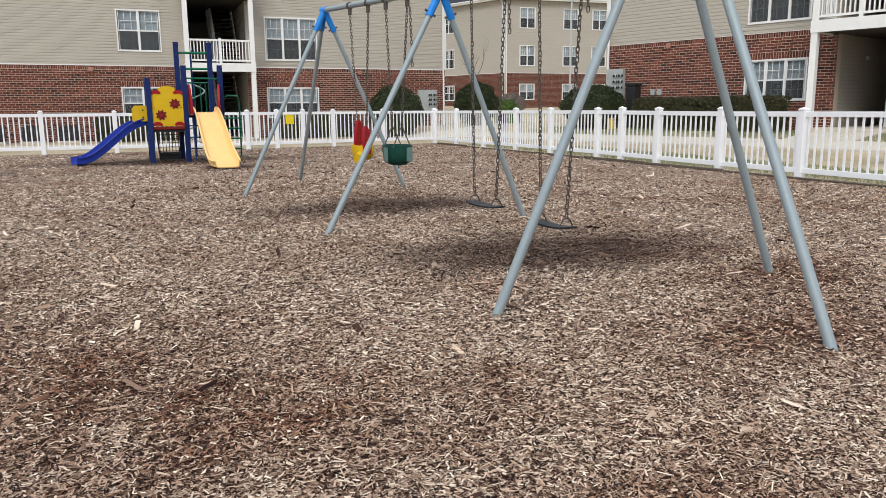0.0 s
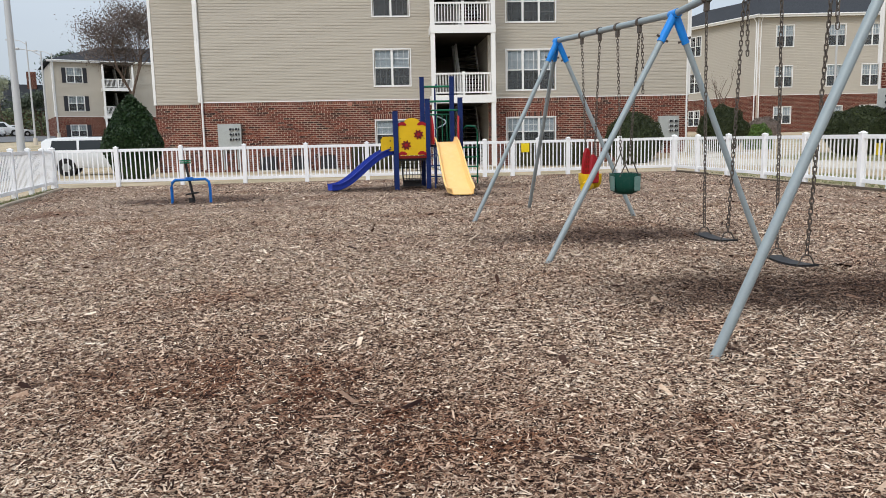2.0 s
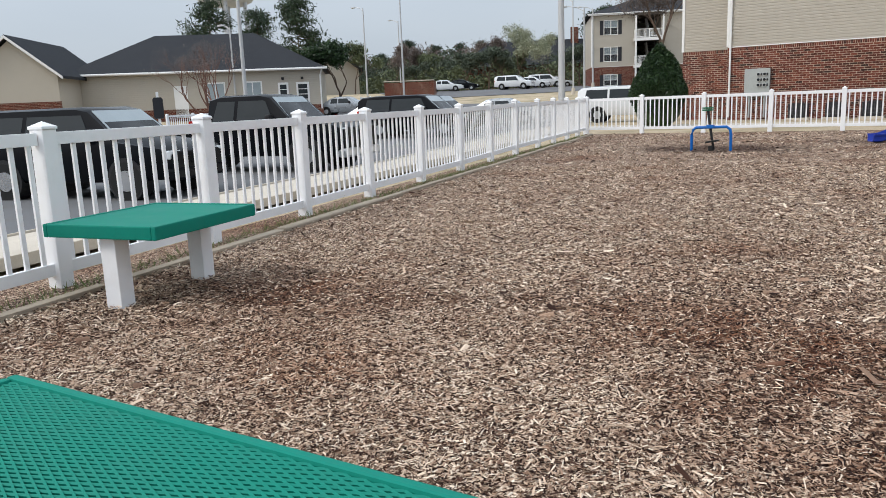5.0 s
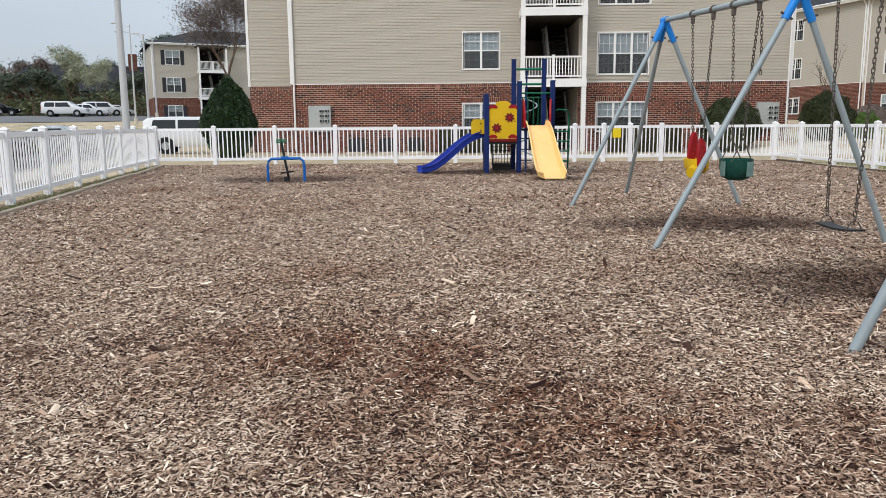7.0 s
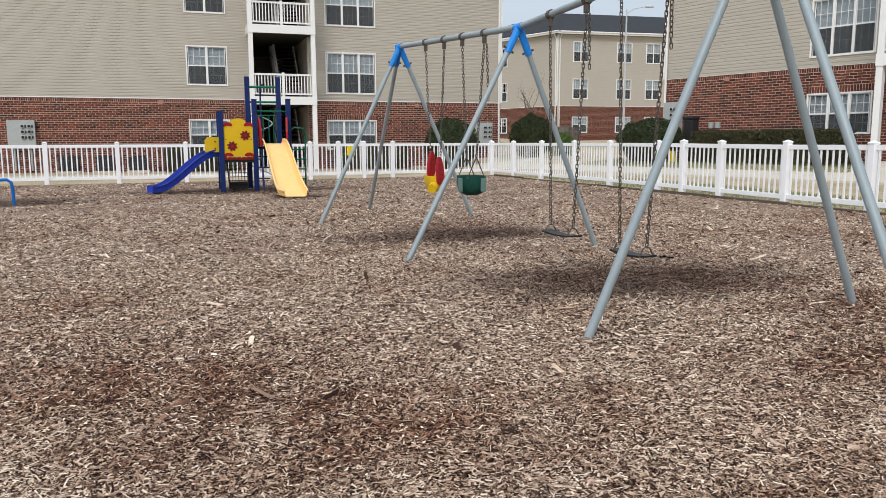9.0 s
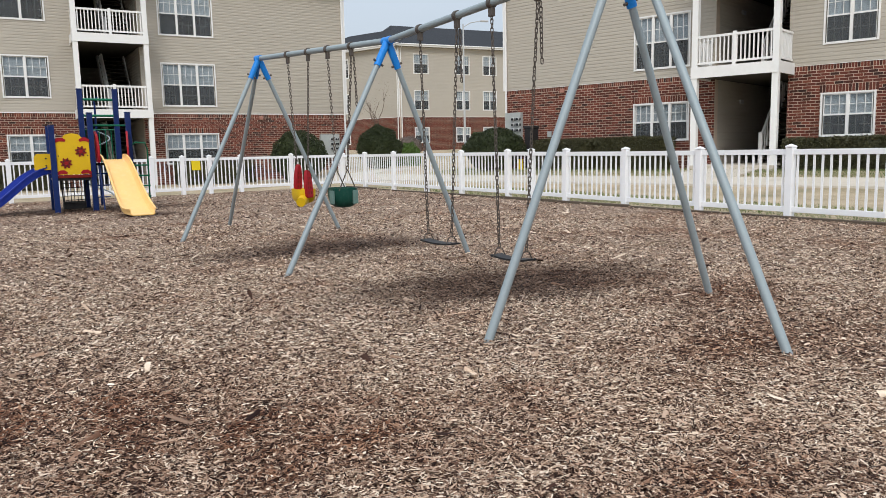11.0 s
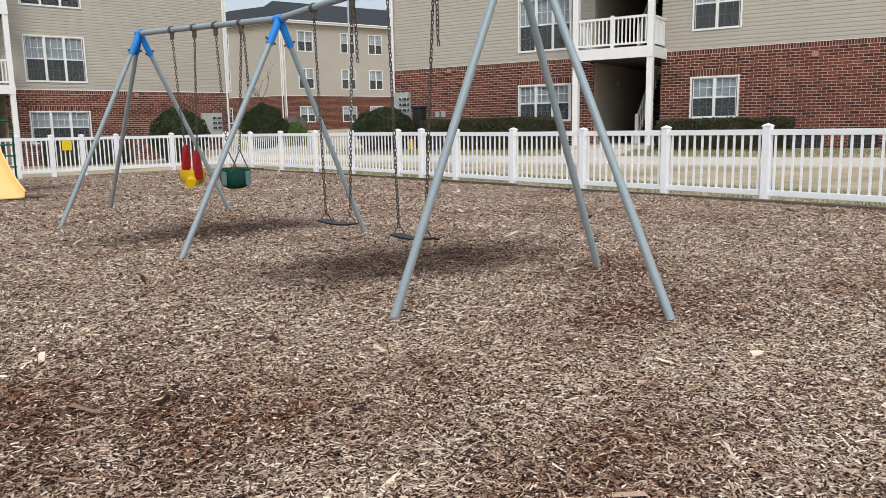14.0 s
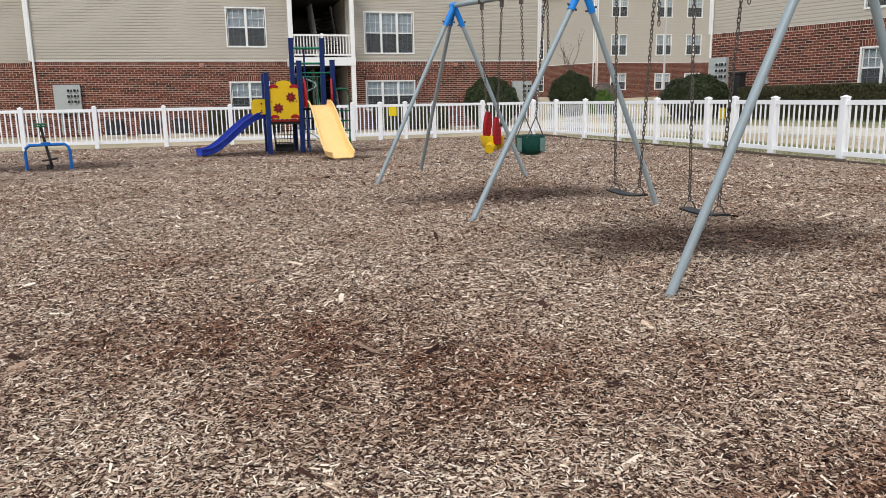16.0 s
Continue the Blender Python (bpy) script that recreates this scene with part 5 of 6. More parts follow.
def green_bench(label, m, lx, ly, h, holes, legs):
    t = thing("bench_table", label, "bench", m, group="green benches")
    rim = bmesh.new()
    for x0, y0, x1, y1 in ((-lx / 2, -ly / 2, lx / 2, -ly / 2 + 0.035), (-lx / 2, ly / 2 - 0.035, lx / 2, ly / 2), (-lx / 2, -ly / 2 + 0.035, -lx / 2 + 0.035, ly / 2 - 0.035), (lx / 2 - 0.035, -ly / 2 + 0.035, lx / 2, ly / 2 - 0.035)):
        box(rim, x0, y0, h - 0.085, x1, y1, h + 0.004, bevel=0.01)
    part("rim", rim, TEAL, t)
    if holes:
        part("grating_top", grating(bmesh.new(), lx - 0.07, ly - 0.07, h - 0.004, 0.052, 0.0205, 0.0034), TEAL, t, "teal coated expanded-metal top")
    else:
        part("top", boxed(-lx / 2 + 0.03, -ly / 2 + 0.03, h - 0.03, lx / 2 - 0.03, ly / 2 - 0.03, h - 0.002), TEAL, t, "teal coated steel top")
    part("under_frame", boxed(-lx / 2 + 0.1, -0.05, h - 0.1, lx / 2 - 0.1, 0.05, h - 0.045), BLACK, t)
    for x in legs:
        part("leg", boxed(x - 0.062, -0.062, -0.15, x + 0.062, 0.062, h - 0.05, bevel=0.006), VINYL, t, "white square post leg")


fdir = math.degrees(math.atan2(LEFT_D[1], LEFT_D[0]))
green_bench("low teal coated steel bench on white post legs", Matrix.Translation((-6.08, 3.78, 0)) @ pose(0, 0, 0, 0, 0, fdir), 1.06, 0.92, 0.56, False, (-0.4, 0.44))
green_bench("teal expanded-metal bench near the fence", Matrix.Translation((-3.0, 1.21, 0)) @ pose(0, 0, 0, 0, 0, 2), 1.7, 0.92, 0.47, True, (-0.55, 0.55))


# ---- fittings by the buildings ----
def meter_bank(m, cols, rows, w, h, label):
    b = thing("meter_bank", label, "electric meters", m)
    part("cabinet", boxed(-w / 2, -0.2, 0, w / 2, -0.02, h, bevel=0.012), GREYBOX, b)
    for i in range(cols):
        for j in range(rows):
            x, z = w * 0.18 + (i - (cols - 1) / 2) * 0.25, h * 0.6 + (j - (rows - 1) / 2) * 0.23
            k = part("meter", rod(bmesh.new(), (x, -0.19, z), (x, -0.27, z), 0.085, 0.075, 14), LAMPGREY, b, smooth=True)
            part("dial", rod(bmesh.new(), (x, -0.27, z), (x, -0.285, z), 0.06, 0.05, 12), CARGLASS, k)
            part("breaker", boxed(x + 0.09, -0.23, z - 0.05, x + 0.14, -0.19, z + 0.05), BLACK, k)
    for x in (-w * 0.3, w * 0.3):
        part("conduit", rod(bmesh.new(), (x, -0.1, -0.9), (x, -0.1, 0.02), 0.04, seg=8), GREYBOX, b)


meter_bank(Matrix.Translation((-8.45, 36.6, 0.98)), 2, 3, 1.05, 1.2, "grey meter cabinet on the brick wall")
meter_bank(Matrix.Translation((12.35, 36.6, 0.98)), 2, 3, 1.0, 1.2, "grey meter cabinet on the brick wall")
meter_bank(right_m @ Matrix.Translation((0.54, 0, 0.95)), 2, 3, 0.8, 1.27, "grey meter cabinet at the wall corner")


def ac_unit(m):
    a = thing("air_conditioner", "grey outdoor condenser unit behind the hedge", "air conditioner", m, group="condensers")
    part("housing", boxed(-0.36, -0.36, 0.06, 0.36, 0.36, 0.64, bevel=0.02), DARKWOOD, a)
    part("pad", boxed(-0.45, -0.45, -0.1, 0.45, 0.45, 0.06), CONCRETE, a)
    for i in range(10):
        part("grille_bar", boxed(-0.33 + i * 0.07, -0.385, 0.1, -0.32 + i * 0.07, -0.365, 0.6), GRILLE, a)
    for z in (0.2, 0.35, 0.5):
        part("grille_bar", boxed(-0.35, -0.395, z, 0.35, -0.386, z + 0.012), GRILLE, a)
    part("fan_guard", rod(bmesh.new(), (0, 0, 0.64), (0, 0, 0.67), 0.3, seg=20), BLACK, a)


for x in (-6.6, -5.2, -3.9):
    ac_unit(Matrix.Translation((x, 35.6, 0)))
for u in (16.4, 17.9, 19.3):
    ac_unit(right_m @ Matrix.Translation((u, -0.9, -0.15)))

post_box = thing("utility_pedestal", "black plastic utility pedestal beside the hedge", "utility box", right_m @ Matrix.Translation((1.85, -0.7, -0.1)))
part("body", boxed(-0.22, -0.2, 0, 0.22, 0.2, 1.6, bevel=0.05), BLACK, post_box)
part("cap", boxed(-0.25, -0.23, 1.6, 0.25, 0.23, 1.72, bevel=0.05), BLACK, post_box)
for u in (2.3, 2.6):
    tagged(part("outlet_box", boxed(-0.09, -0.1, 0, 0.09, -0.01, 0.24, bevel=0.01), GREYBOX, None, m=right_m @ Matrix.Translation((u, 0, 1.15))), "small grey outlet box on the brick wall", "outlet box")
for m in (Matrix.Translation((-2.9, 36.6, 2.9)), Matrix.Translation((8.9, 36.6, 2.9)), right_m @ Matrix.Translation((16.36, 0, 2.68)), right_m @ Matrix.Translation((2.9, 0, 2.9))):
    tagged(part("vent_cover", boxed(-0.1, -0.09, 0, 0.1, -0.009, 0.17, bevel=0.02), surface("vent_pink", (0.4, 0.2, 0.15), 0.7), None, m=m), "small terracotta vent cover on the wall", "vent")


# ---- shrubs, hedges and trees ----
def leaf_cloud(pts, size, g, flat=0.5):
    """Small folded leaves, two triangles each, at the given places."""
    n = len(pts)
    a = g.normal(size=(n, 3))
    a /= np.linalg.norm(a, axis=1)[:, None]
    b = np.cross(a, g.normal(size=(n, 3)))
    b /= np.linalg.norm(b, axis=1)[:, None]
    s = (size * g.lognormal(0, 0.3, n))[:, None]
    V = np.stack([pts - a * s, pts + b * s * flat, pts + a * s, pts - b * s * flat], 1).reshape(-1, 3)
    return V, np.arange(n * 4).reshape(-1, 4)


def leaf_object(name, pts, size, mat, parent, g, flat=0.5):
    V, F = leaf_cloud(pts, size, g, flat)
    return mesh_object(name, V, F, mat, parent)


def lumpy(p, seed, amount, freq):
    return np.array([1 + amount * noise.noise(Vector(q) * freq + Vector((seed, seed * 1.7, 0))) for q in p])


def shrub(label, m, rx, ry, h, mat, n, leaf, seed, egg=0.0, group="", name="shrub"):
    g = np.random.default_rng(seed)
    t = thing(name, label, "shrub", m, group)
    d = g.normal(size=(n, 3))
    d /= np.linalg.norm(d, axis=1)[:, None]
    d[:, 2] = np.abs(d[:, 2]) * np.where(g.uniform(size=n) < 0.25, -0.6, 1)
    k = lumpy(d, seed, 0.16, 2.6) * (1 - np.abs(g.normal(0, 0.06, n)))
    taper = 1 - egg * np.clip(d[:, 2], 0, 1) ** 1.2 * 0.45
    P = np.stack([d[:, 0] * rx * k * taper, d[:, 1] * ry * k * taper, h * 0.42 + d[:, 2] * h * 0.57 * k], 1)
    P[:, 2] = np.maximum(P[:, 2], 0.03)
    leaf_object("foliage", P, leaf, mat, t, g)
    bm = bmesh.new()
    bmesh.ops.create_icosphere(bm, subdivisions=3, radius=1)
    for v in bm.verts:
        c = v.co.copy()
        q = 1 - egg * max(c.z, 0) ** 1.2 * 0.45
        w = 0.87 * (1 + 0.14 * noise.noise(c * 2.6 + Vector((seed, seed * 1.7, 0))))
        v.co = Vector((c.x * rx * q * w, c.y * ry * q * w, max(0.0, h * 0.42 + c.z * h * 0.57 * w)))
    part("inner_foliage", bm, mat, t)
    return t


def hedge(label, m, length, depth, h, n, seed):
    g = np.random.default_rng(seed)
    t = thing("hedge", label, "hedge", m, "clipped hedges")
    face = g.choice(4, n, p=(0.42, 0.36, 0.11, 0.11))
    u, v = g.uniform(0, 1, n), g.uniform(0, 1, n)
    x = np.where(face < 2, u * length, np.where(face == 2, 0, length))
    y = np.where(face == 0, 0, np.where(face == 1, v * depth, u * depth))
    z = np.where(face == 1, h, v * h)
    P = np.stack([x, y, z], 1)
    P += (lumpy(P, seed, 1.0, 1.8) - 1)[:, None] * 0.07 * np.array((0.4, 1, 1)) + g.normal(0, 0.025, (n, 3))
    leaf_object("foliage", P, 0.03, BOXWOOD, t, g)
    part("inner_foliage", boxed(0.05, 0.05, 0, length - 0.05, depth - 0.05, h - 0.05, bevel=0.08), BOXWOOD, t)


for x, y, r, h, s in ((9.8, 34.0, 1.3, 2.3, 21), (14.3, 34.9, 1.12, 2.1, 22), (15.3, 26.2, 1.25, 1.7, 23)):
    shrub("rounded dark green shrub beside the brick building", Matrix.Translation((x, y, ground_z(x, y))), r, r, h, OLIVE, 15000, 0.034, s, group="rounded shrubs")
shrub("small rounded shrub at the building corner", Matrix.Translation((18.3, 39.3, 0.0)), 0.75, 0.75, 1.75, BRIGHTGREEN, 6000, 0.04, 24)
shrub("small leafless brown shrub by the far building", Matrix.Translation((27.5, 56.5, 0.8)), 1.3, 0.9, 1.7, REDTWIG, 4000, 0.04, 25)
shrub("tall egg-shaped evergreen holly behind the fence", Matrix.Translation((-10.75, 29.9, 0)), 1.06, 1.06, 3.0, EVERGREEN, 26000, 0.045, 26, egg=0.75, name="evergreen_tree")
hedge("clipped green hedge along the brick wall", right_m @ Matrix.Translation((2.6, -1.7, -0.3)), 2.6, 0.9, 1.28, 15000, 31)
hedge("clipped green hedge along the brick wall", right_m @ Matrix.Translation((5.4, -1.7, -0.3)), 2.7, 0.9, 1.28, 15000, 32)
hedge("clipped green hedge below the window", right_m @ Matrix.Translation((12.0, -1.7, -0.36)), 4.0, 0.9, 1.16, 20000, 33)
for x, w, s in ((-2.8, 3.0, 34), (4.6, 3.4, 35)):
    hedge("dark clipped hedge at the building foot", Matrix.Translation((x, 35.0, 0)), w, 0.8, 1.0, 9000, s)


def limbs(g, start, heading, length, radius, depth, out, tips, spread=0.55, up=0.12):
    n = 4
    p, d = Vector(start), Vector(heading).normalized()
    pts = [(p.copy(), radius)]
    for i in range(n):
        d = (d + Vector(g.normal(0, 0.13, 3)) + Vector((0, 0, up))).normalized()
        p = p + d * length / n
        pts.append((p.copy(), radius * (1 - 0.45 * (i + 1) / n)))
    out.append(pts)
    if depth == 0:
        tips.append(p.copy())
        return
    for k in range(int(g.integers(2, 4))):
        q = d.orthogonal().normalized()
        q.rotate(Matrix.Rotation(g.uniform(0, 6.283), 3, d))
        h = (d + q * g.uniform(spread * 0.6, spread * 1.5)).normalized()
        limbs(g, p if k < 2 else pts[-2][0], h, length * g.uniform(0.6, 0.85), radius * 0.55, depth - 1, out, tips, spread, up)


def branch_bmesh(paths, seg=5):
    vs, fs = [], []
    for pts in paths:
        k0 = len(vs)
        for i, (p, r) in enumerate(pts):
            d = (pts[min(i + 1, len(pts) - 1)][0] - pts[max(i - 1, 0)][0]).normalized()
            a = d.orthogonal().normalized()
            b = d.cross(a)
            vs += [p + (a * math.cos(t) + b * math.sin(t)) * r for t in [2 * math.pi * j / seg for j in range(seg)]]
        for i in range(len(pts) - 1):
            for j in range(seg):
                o = k0 + i * seg
                fs.append((o + j, o + (j + 1) % seg, o + seg + (j + 1) % seg, o + seg + j))
    return vs, fs


def broadleaf(label, m, h, spread, mat, leaves, leaf, seed, depth=4, trunk=0.12, stems=1, group=""):
    g = np.random.default_rng(seed)
    t = thing("tree", label, "tree", m, group)
    paths, tips = [], []
    for k in range(stems):
        lean = Vector((g.normal(0, 0.25), g.normal(0, 0.25), 1)) if stems > 1 else Vector((0, 0, 1))
        limbs(g, (0, 0, -0.1), lean, h * 0.3, trunk / stems ** 0.5, depth, paths, tips, spread)
    vs, fs = branch_bmesh(paths)
    top = max(p[0].z for q in paths for p in q)
    k = h / top
    mesh_object("trunk", [v * k for v in vs], fs, BARK if stems == 1 else TWIG, t)
    if leaves:
        idx = g.integers(0, len(tips), leaves)
        T = np.array([tuple(q * k) for q in tips])
        P = T[idx] + g.normal(0, 0.055 * h, (leaves, 3)) * np.array((1, 1, 0.8))
        leaf_object("crown", P, leaf, mat, t, g)
    return t


def pine(label, m, h, seed, crown=0.6, group="pines"):
    g = np.random.default_rng(seed)
    t = thing("pine_tree", label, "tree", m, group)
    paths, C = [[(Vector((g.normal(0, 0.01) * h * i / 6, g.normal(0, 0.01) * h * i / 6, h * i / 6)), 0.011 * h * (1 - 0.85 * i / 6)) for i in range(7)]], []
    n = 38
    for i in range(n):
        f = 1 - crown + crown * (i / n)
        z = h * f
        r = h * 0.3 * (1 - ((f - (1 - crown)) / crown)) ** 0.6 * g.uniform(0.5, 1.15) + 0.02 * h
        a = g.uniform(0, 6.283)
        e = Vector((math.cos(a) * r, math.sin(a) * r, z + r * g.uniform(0.05, 0.4)))
        paths.append([(Vector((0, 0, z)), 0.005 * h), (Vector((e.x * 0.5, e.y * 0.5, z + (e.z - z) * 0.4)), 0.0035 * h), (e, 0.0015 * h)])
        for q in (0.55, 0.8, 1.0):
            C.append((e.x * q, e.y * q, z + (e.z - z) * q))
    vs, fs = branch_bmesh(paths)
    mesh_object("trunk", vs, fs, BARK, t)
    C = np.array(C)
    k = g.integers(0, len(C), 6000)
    P = C[k] + g.normal(0, 1, (6000, 3)) * h * np.array((0.05, 0.05, 0.026))
    leaf_object("crown", P, h * 0.02, PINE, t, g, 0.22)
    return t


def place(x, y, turn=0.0, scale=1.0, sink=0.1):
    return Matrix.Translation((x, y, ground_z(x, y) - sink)) @ pose(0, 0, 0, 0, 0, turn) @ Matrix.Diagonal((scale, scale, scale, 1))


def scaled_copy(ob, m):
    c = copy_thing(ob, m)
    c.matrix_basis = m
    return c


# bearing from the yard's west corner, degrees left of north, and distance
def bearing(deg, dist):
    a = radians(deg)
    return -1.6 - dist * math.sin(a), 0.6 + dist * math.cos(a)


pines = [pine("tall dark green loblolly pine in the distance", place(*bearing(49.4, 112)), 13.2, 41, 0.72), pine("tall dark green loblolly pine in the distance", place(*bearing(46.2, 118)), 12.6, 42, 0.66)]
for deg, dist, k, s in ((43.4, 105, 1, 1.0), (35.5, 190, 0, 1.0), (33.5, 200, 1, 1.0), (31.5, 195, 0, 0.95), (30, 200, 1, 1.05), (28.2, 205, 0, 1.0), (26.6, 190, 1, 0.98), (24.8, 200, 0, 1.04), (23.4, 205, 1, 0.96), (21.8, 150, 0, 1.05), (20.9, 130, 1, 1.0), (19.6, 140, 0, 1.0), (37.5, 205, 1, 0.9), (39.4, 210, 0, 0.9)):
    scaled_copy(pines[k], place(*bearing(deg, dist), deg * 37, s))
woods = [broadleaf("leafless brown tree in the far woods", place(*bearing(34.5, 150)), 8.5, 0.55, REDTWIG, 5000, 0.11, 51, group="far woods"),
         broadleaf("fresh green spring tree in the far woods", place(*bearing(30.5, 150)), 7.5, 0.6, SPRING, 5000, 0.14, 52, group="far woods"),
         broadleaf("pale blossoming tree by the far lot", place(*bearing(27.3, 125)), 9.5, 0.6, BLOSSOM, 5000, 0.12, 53, group="far woods"),
         broadleaf("dark evergreen tree at the far lot", place(*bearing(28.6, 118)), 5.5, 0.4, HAZEPINE, 5000, 0.15, 54, group="far woods")]
rnd = random.Random(5)
for i in range(46):
    k = rnd.choice((0, 0, 0, 1, 1, 3))
    scaled_copy(woods[k], place(*bearing(16.5 + 26 * i / 46 + rnd.uniform(-0.3, 0.3), rnd.uniform(128, 185)), rnd.uniform(0, 360), rnd.uniform(0.7, 1.05)))
for deg, dist, k, s in ((31.2, 118, 3, 1.0), (29.6, 116, 3, 1.1), (23.0, 110, 3, 1.0), (25.0, 118, 2, 0.8), (39.5, 120, 1, 1.0), (41.0, 125, 0, 0.9), (44.0, 130, 1, 0.9), (22.2, 112, 0, 0.75), (36.4, 92, 0, 0.66), (19.8, 100, 3, 0.9)):
    scaled_copy(woods[k], place(*bearing(deg, dist), deg * 53, s))


def woods_edge(name, label, d0, d1, r0, r1, h, n, size, mat, seed):
    g = np.random.default_rng(seed)
    a, r = np.radians(g.uniform(d0, d1, n)), g.uniform(r0, r1, n)
    x, y = -1.6 - r * np.sin(a), 0.6 + r * np.cos(a)
    top = h * (0.78 + 0.22 * np.sin(a * 61 + seed) * np.sin(a * 23 + 2 * seed)) * g.uniform(0.82, 1.0, n)
    P = np.stack([x, y, terrain(x, y) + top * g.uniform(0, 1, n) ** 0.8], 1)
    V, F = leaf_cloud(P, size, g)
    tagged(mesh_object(name, V, F, mat), label, "woods", kind="stuff")


woods_edge("far_woods", "dark evergreen undergrowth of the far woods", 15, 47, 132, 175, 8.5, 46000, 0.26, HAZEPINE, 71)
woods_edge("far_woods", "brown leafless undergrowth of the far woods", 15, 70, 150, 190, 11.5, 64000, 0.26, REDTWIG, 72)
woods_edge("far_woods", "fresh green undergrowth of the far woods", 22, 46, 128, 150, 5.0, 16000, 0.22, SPRING, 73)
broadleaf("dense dark evergreen magnolia beside the clubhouse", place(*bearing(40.3, 66)), 5.4, 0.5, EVERGREEN, 11000, 0.1, 61)
broadleaf("bare reddish many-stemmed tree before the clubhouse", place(*bearing(49.6, 50)), 5.6, 0.5, REDTWIG, 5000, 0.03, 62, stems=5, trunk=0.2)
broadleaf("bare reddish-brown tree behind the holly", place(*bearing(18.3, 46)), 8.7, 0.62, REDTWIG, 26000, 0.042, 63, depth=5, trunk=0.2)
broadleaf("thin bare sapling by the building corner", place(15.2, 36.0), 4.2, 0.4, REDTWIG, 300, 0.02, 64, depth=3, trunk=0.05)


# ---- car park: vehicles, lamps, clubhouse, water tower ----
def loft(bm, stations):
    """Body sections along x: (x, half width, z bottom, z waist, half roof, z top)."""
    rings = []
    for x, w, zb, zw, wt, zt in stations:
        pts = [(-w * 0.92, zb), (-w, zb + 0.12), (-w, zw - 0.06), (-w * 0.985, zw), (-wt, zt - 0.04), (-wt * 0.86, zt), (wt * 0.86, zt), (wt, zt - 0.04), (w * 0.985, zw), (w, zw - 0.06), (w, zb + 0.12), (w * 0.92, zb)]
        rings.append([bm.verts.new((x, y, z)) for y, z in pts])
    for a, b in zip(rings, rings[1:]):
        for i in range(len(a)):
            k = (i + 1) % len(a)
            bm.faces.new((a[i], a[k], b[k], b[i]))
    bm.faces.new(rings[0])
    bm.faces.new(rings[-1][::-1])
    return bm


def vehicle(name, label, m, paint, kind):
    c = thing(name, label, "car", m, "parked cars")
    low = 0.28
    if kind == "pickup":
        L, W, belt, top = 5.8, 1.0, 1.22, 1.92
        st = [(-2.9, W * 0.95, 0.5, 1.2, W * 0.95, 1.22), (-0.95, W, 0.4, 1.2, W * 0.98, 1.22), (-0.94, W, 0.4, belt, W * 0.82, top - 0.08), (-0.6, W, 0.4, belt, W * 0.8, top), (0.55, W, 0.4, belt, W * 0.8, top), (0.85, W, 0.4, belt, W * 0.82, top - 0.06), (1.5, W, 0.4, belt, W * 0.9, belt + 0.04), (2.6, W * 0.97, 0.42, 1.13, W * 0.88, 1.17), (2.9, W * 0.9, 0.5, 1.0, W * 0.8, 1.05)]
        cab, wheels, wr = (-0.85, 0.62, 1.38), (-1.85, 1.85), 0.4
    elif kind == "suv":
        L, W, belt, top = 4.8, 0.95, 1.05, 1.72
        st = [(-2.4, W * 0.9, 0.45, 1.0, W * 0.75, 1.55), (-2.2, W, 0.35, belt, W * 0.8, top - 0.05), (-1.6, W, 0.32, belt, W * 0.8, top), (0.3, W, 0.32, belt, W * 0.8, top), (0.6, W, 0.32, belt, W * 0.81, top - 0.06), (1.3, W, 0.32, belt, W * 0.9, belt + 0.05), (2.2, W * 0.95, 0.36, 0.92, W * 0.85, 0.98), (2.4, W * 0.85, 0.45, 0.8, W * 0.75, 0.85)]
        cab, wheels, wr = (-2.1, 0.36, 1.18), (-1.4, 1.45), 0.35
    else:
        L, W, belt, top = 4.6, 0.9, 0.9, 1.45
        st = [(-2.3, W * 0.88, 0.4, 0.85, W * 0.8, 0.92), (-1.7, W, 0.28, 0.9, W * 0.88, 0.98), (-0.95, W, 0.25, belt, W * 0.76, top - 0.06), (-0.5, W, 0.25, belt, W * 0.74, top), (0.2, W, 0.25, belt, W * 0.74, top), (0.4, W, 0.25, belt, W * 0.76, top - 0.05), (1.15, W, 0.25, belt, W * 0.88, belt + 0.04), (2.1, W * 0.94, 0.3, 0.76, W * 0.82, 0.8), (2.3, W * 0.82, 0.38, 0.66, W * 0.7, 0.7)]
        cab, wheels, wr = (-1.1, 0.26, 1.0), (-1.4, 1.4), 0.32
    part("body", loft(bmesh.new(), st), paint, c, smooth=True)
    b, f, n = cab
    zt = top - 0.15
    for k in (-1, 1):
        y0, y1 = k * (W * 0.985 + 0.004), k * (W * 0.82 + 0.012)
        mid = (b + f) / 2
        for x0, x1, s0, s1 in ((b + 0.06, mid - 0.05, 0.05, 0), (mid + 0.05, f + 0.1, 0, -0.3)):
            q = [(x0, y0, belt + 0.04), (x1 + (0.28 if s1 else 0), y0, belt + 0.04), (x1 + (0.0 if s1 else 0), y1, zt), (x0 + s0 * 2, y1, zt)]
            bm = bmesh.new()
            v = [bm.verts.new(p) for p in q] + [bm.verts.new((p[0], p[1] - k * 0.03, p[2])) for p in q]
            for fc in ((0, 1, 2, 3), (4, 5, 6, 7), (0, 1, 5, 4), (1, 2, 6, 5), (2, 3, 7, 6), (3, 0, 4, 7)):
                bm.faces.new([v[i] for i in fc])
            part("side_window", bm, CARGLASS, c)
        part("mirror", boxed(f + 0.25, k * (W + 0.05) - 0.09, belt + 0.02, f + 0.38, k * (W + 0.05) + 0.09, belt + 0.2, bevel=0.03), BLACK, c)
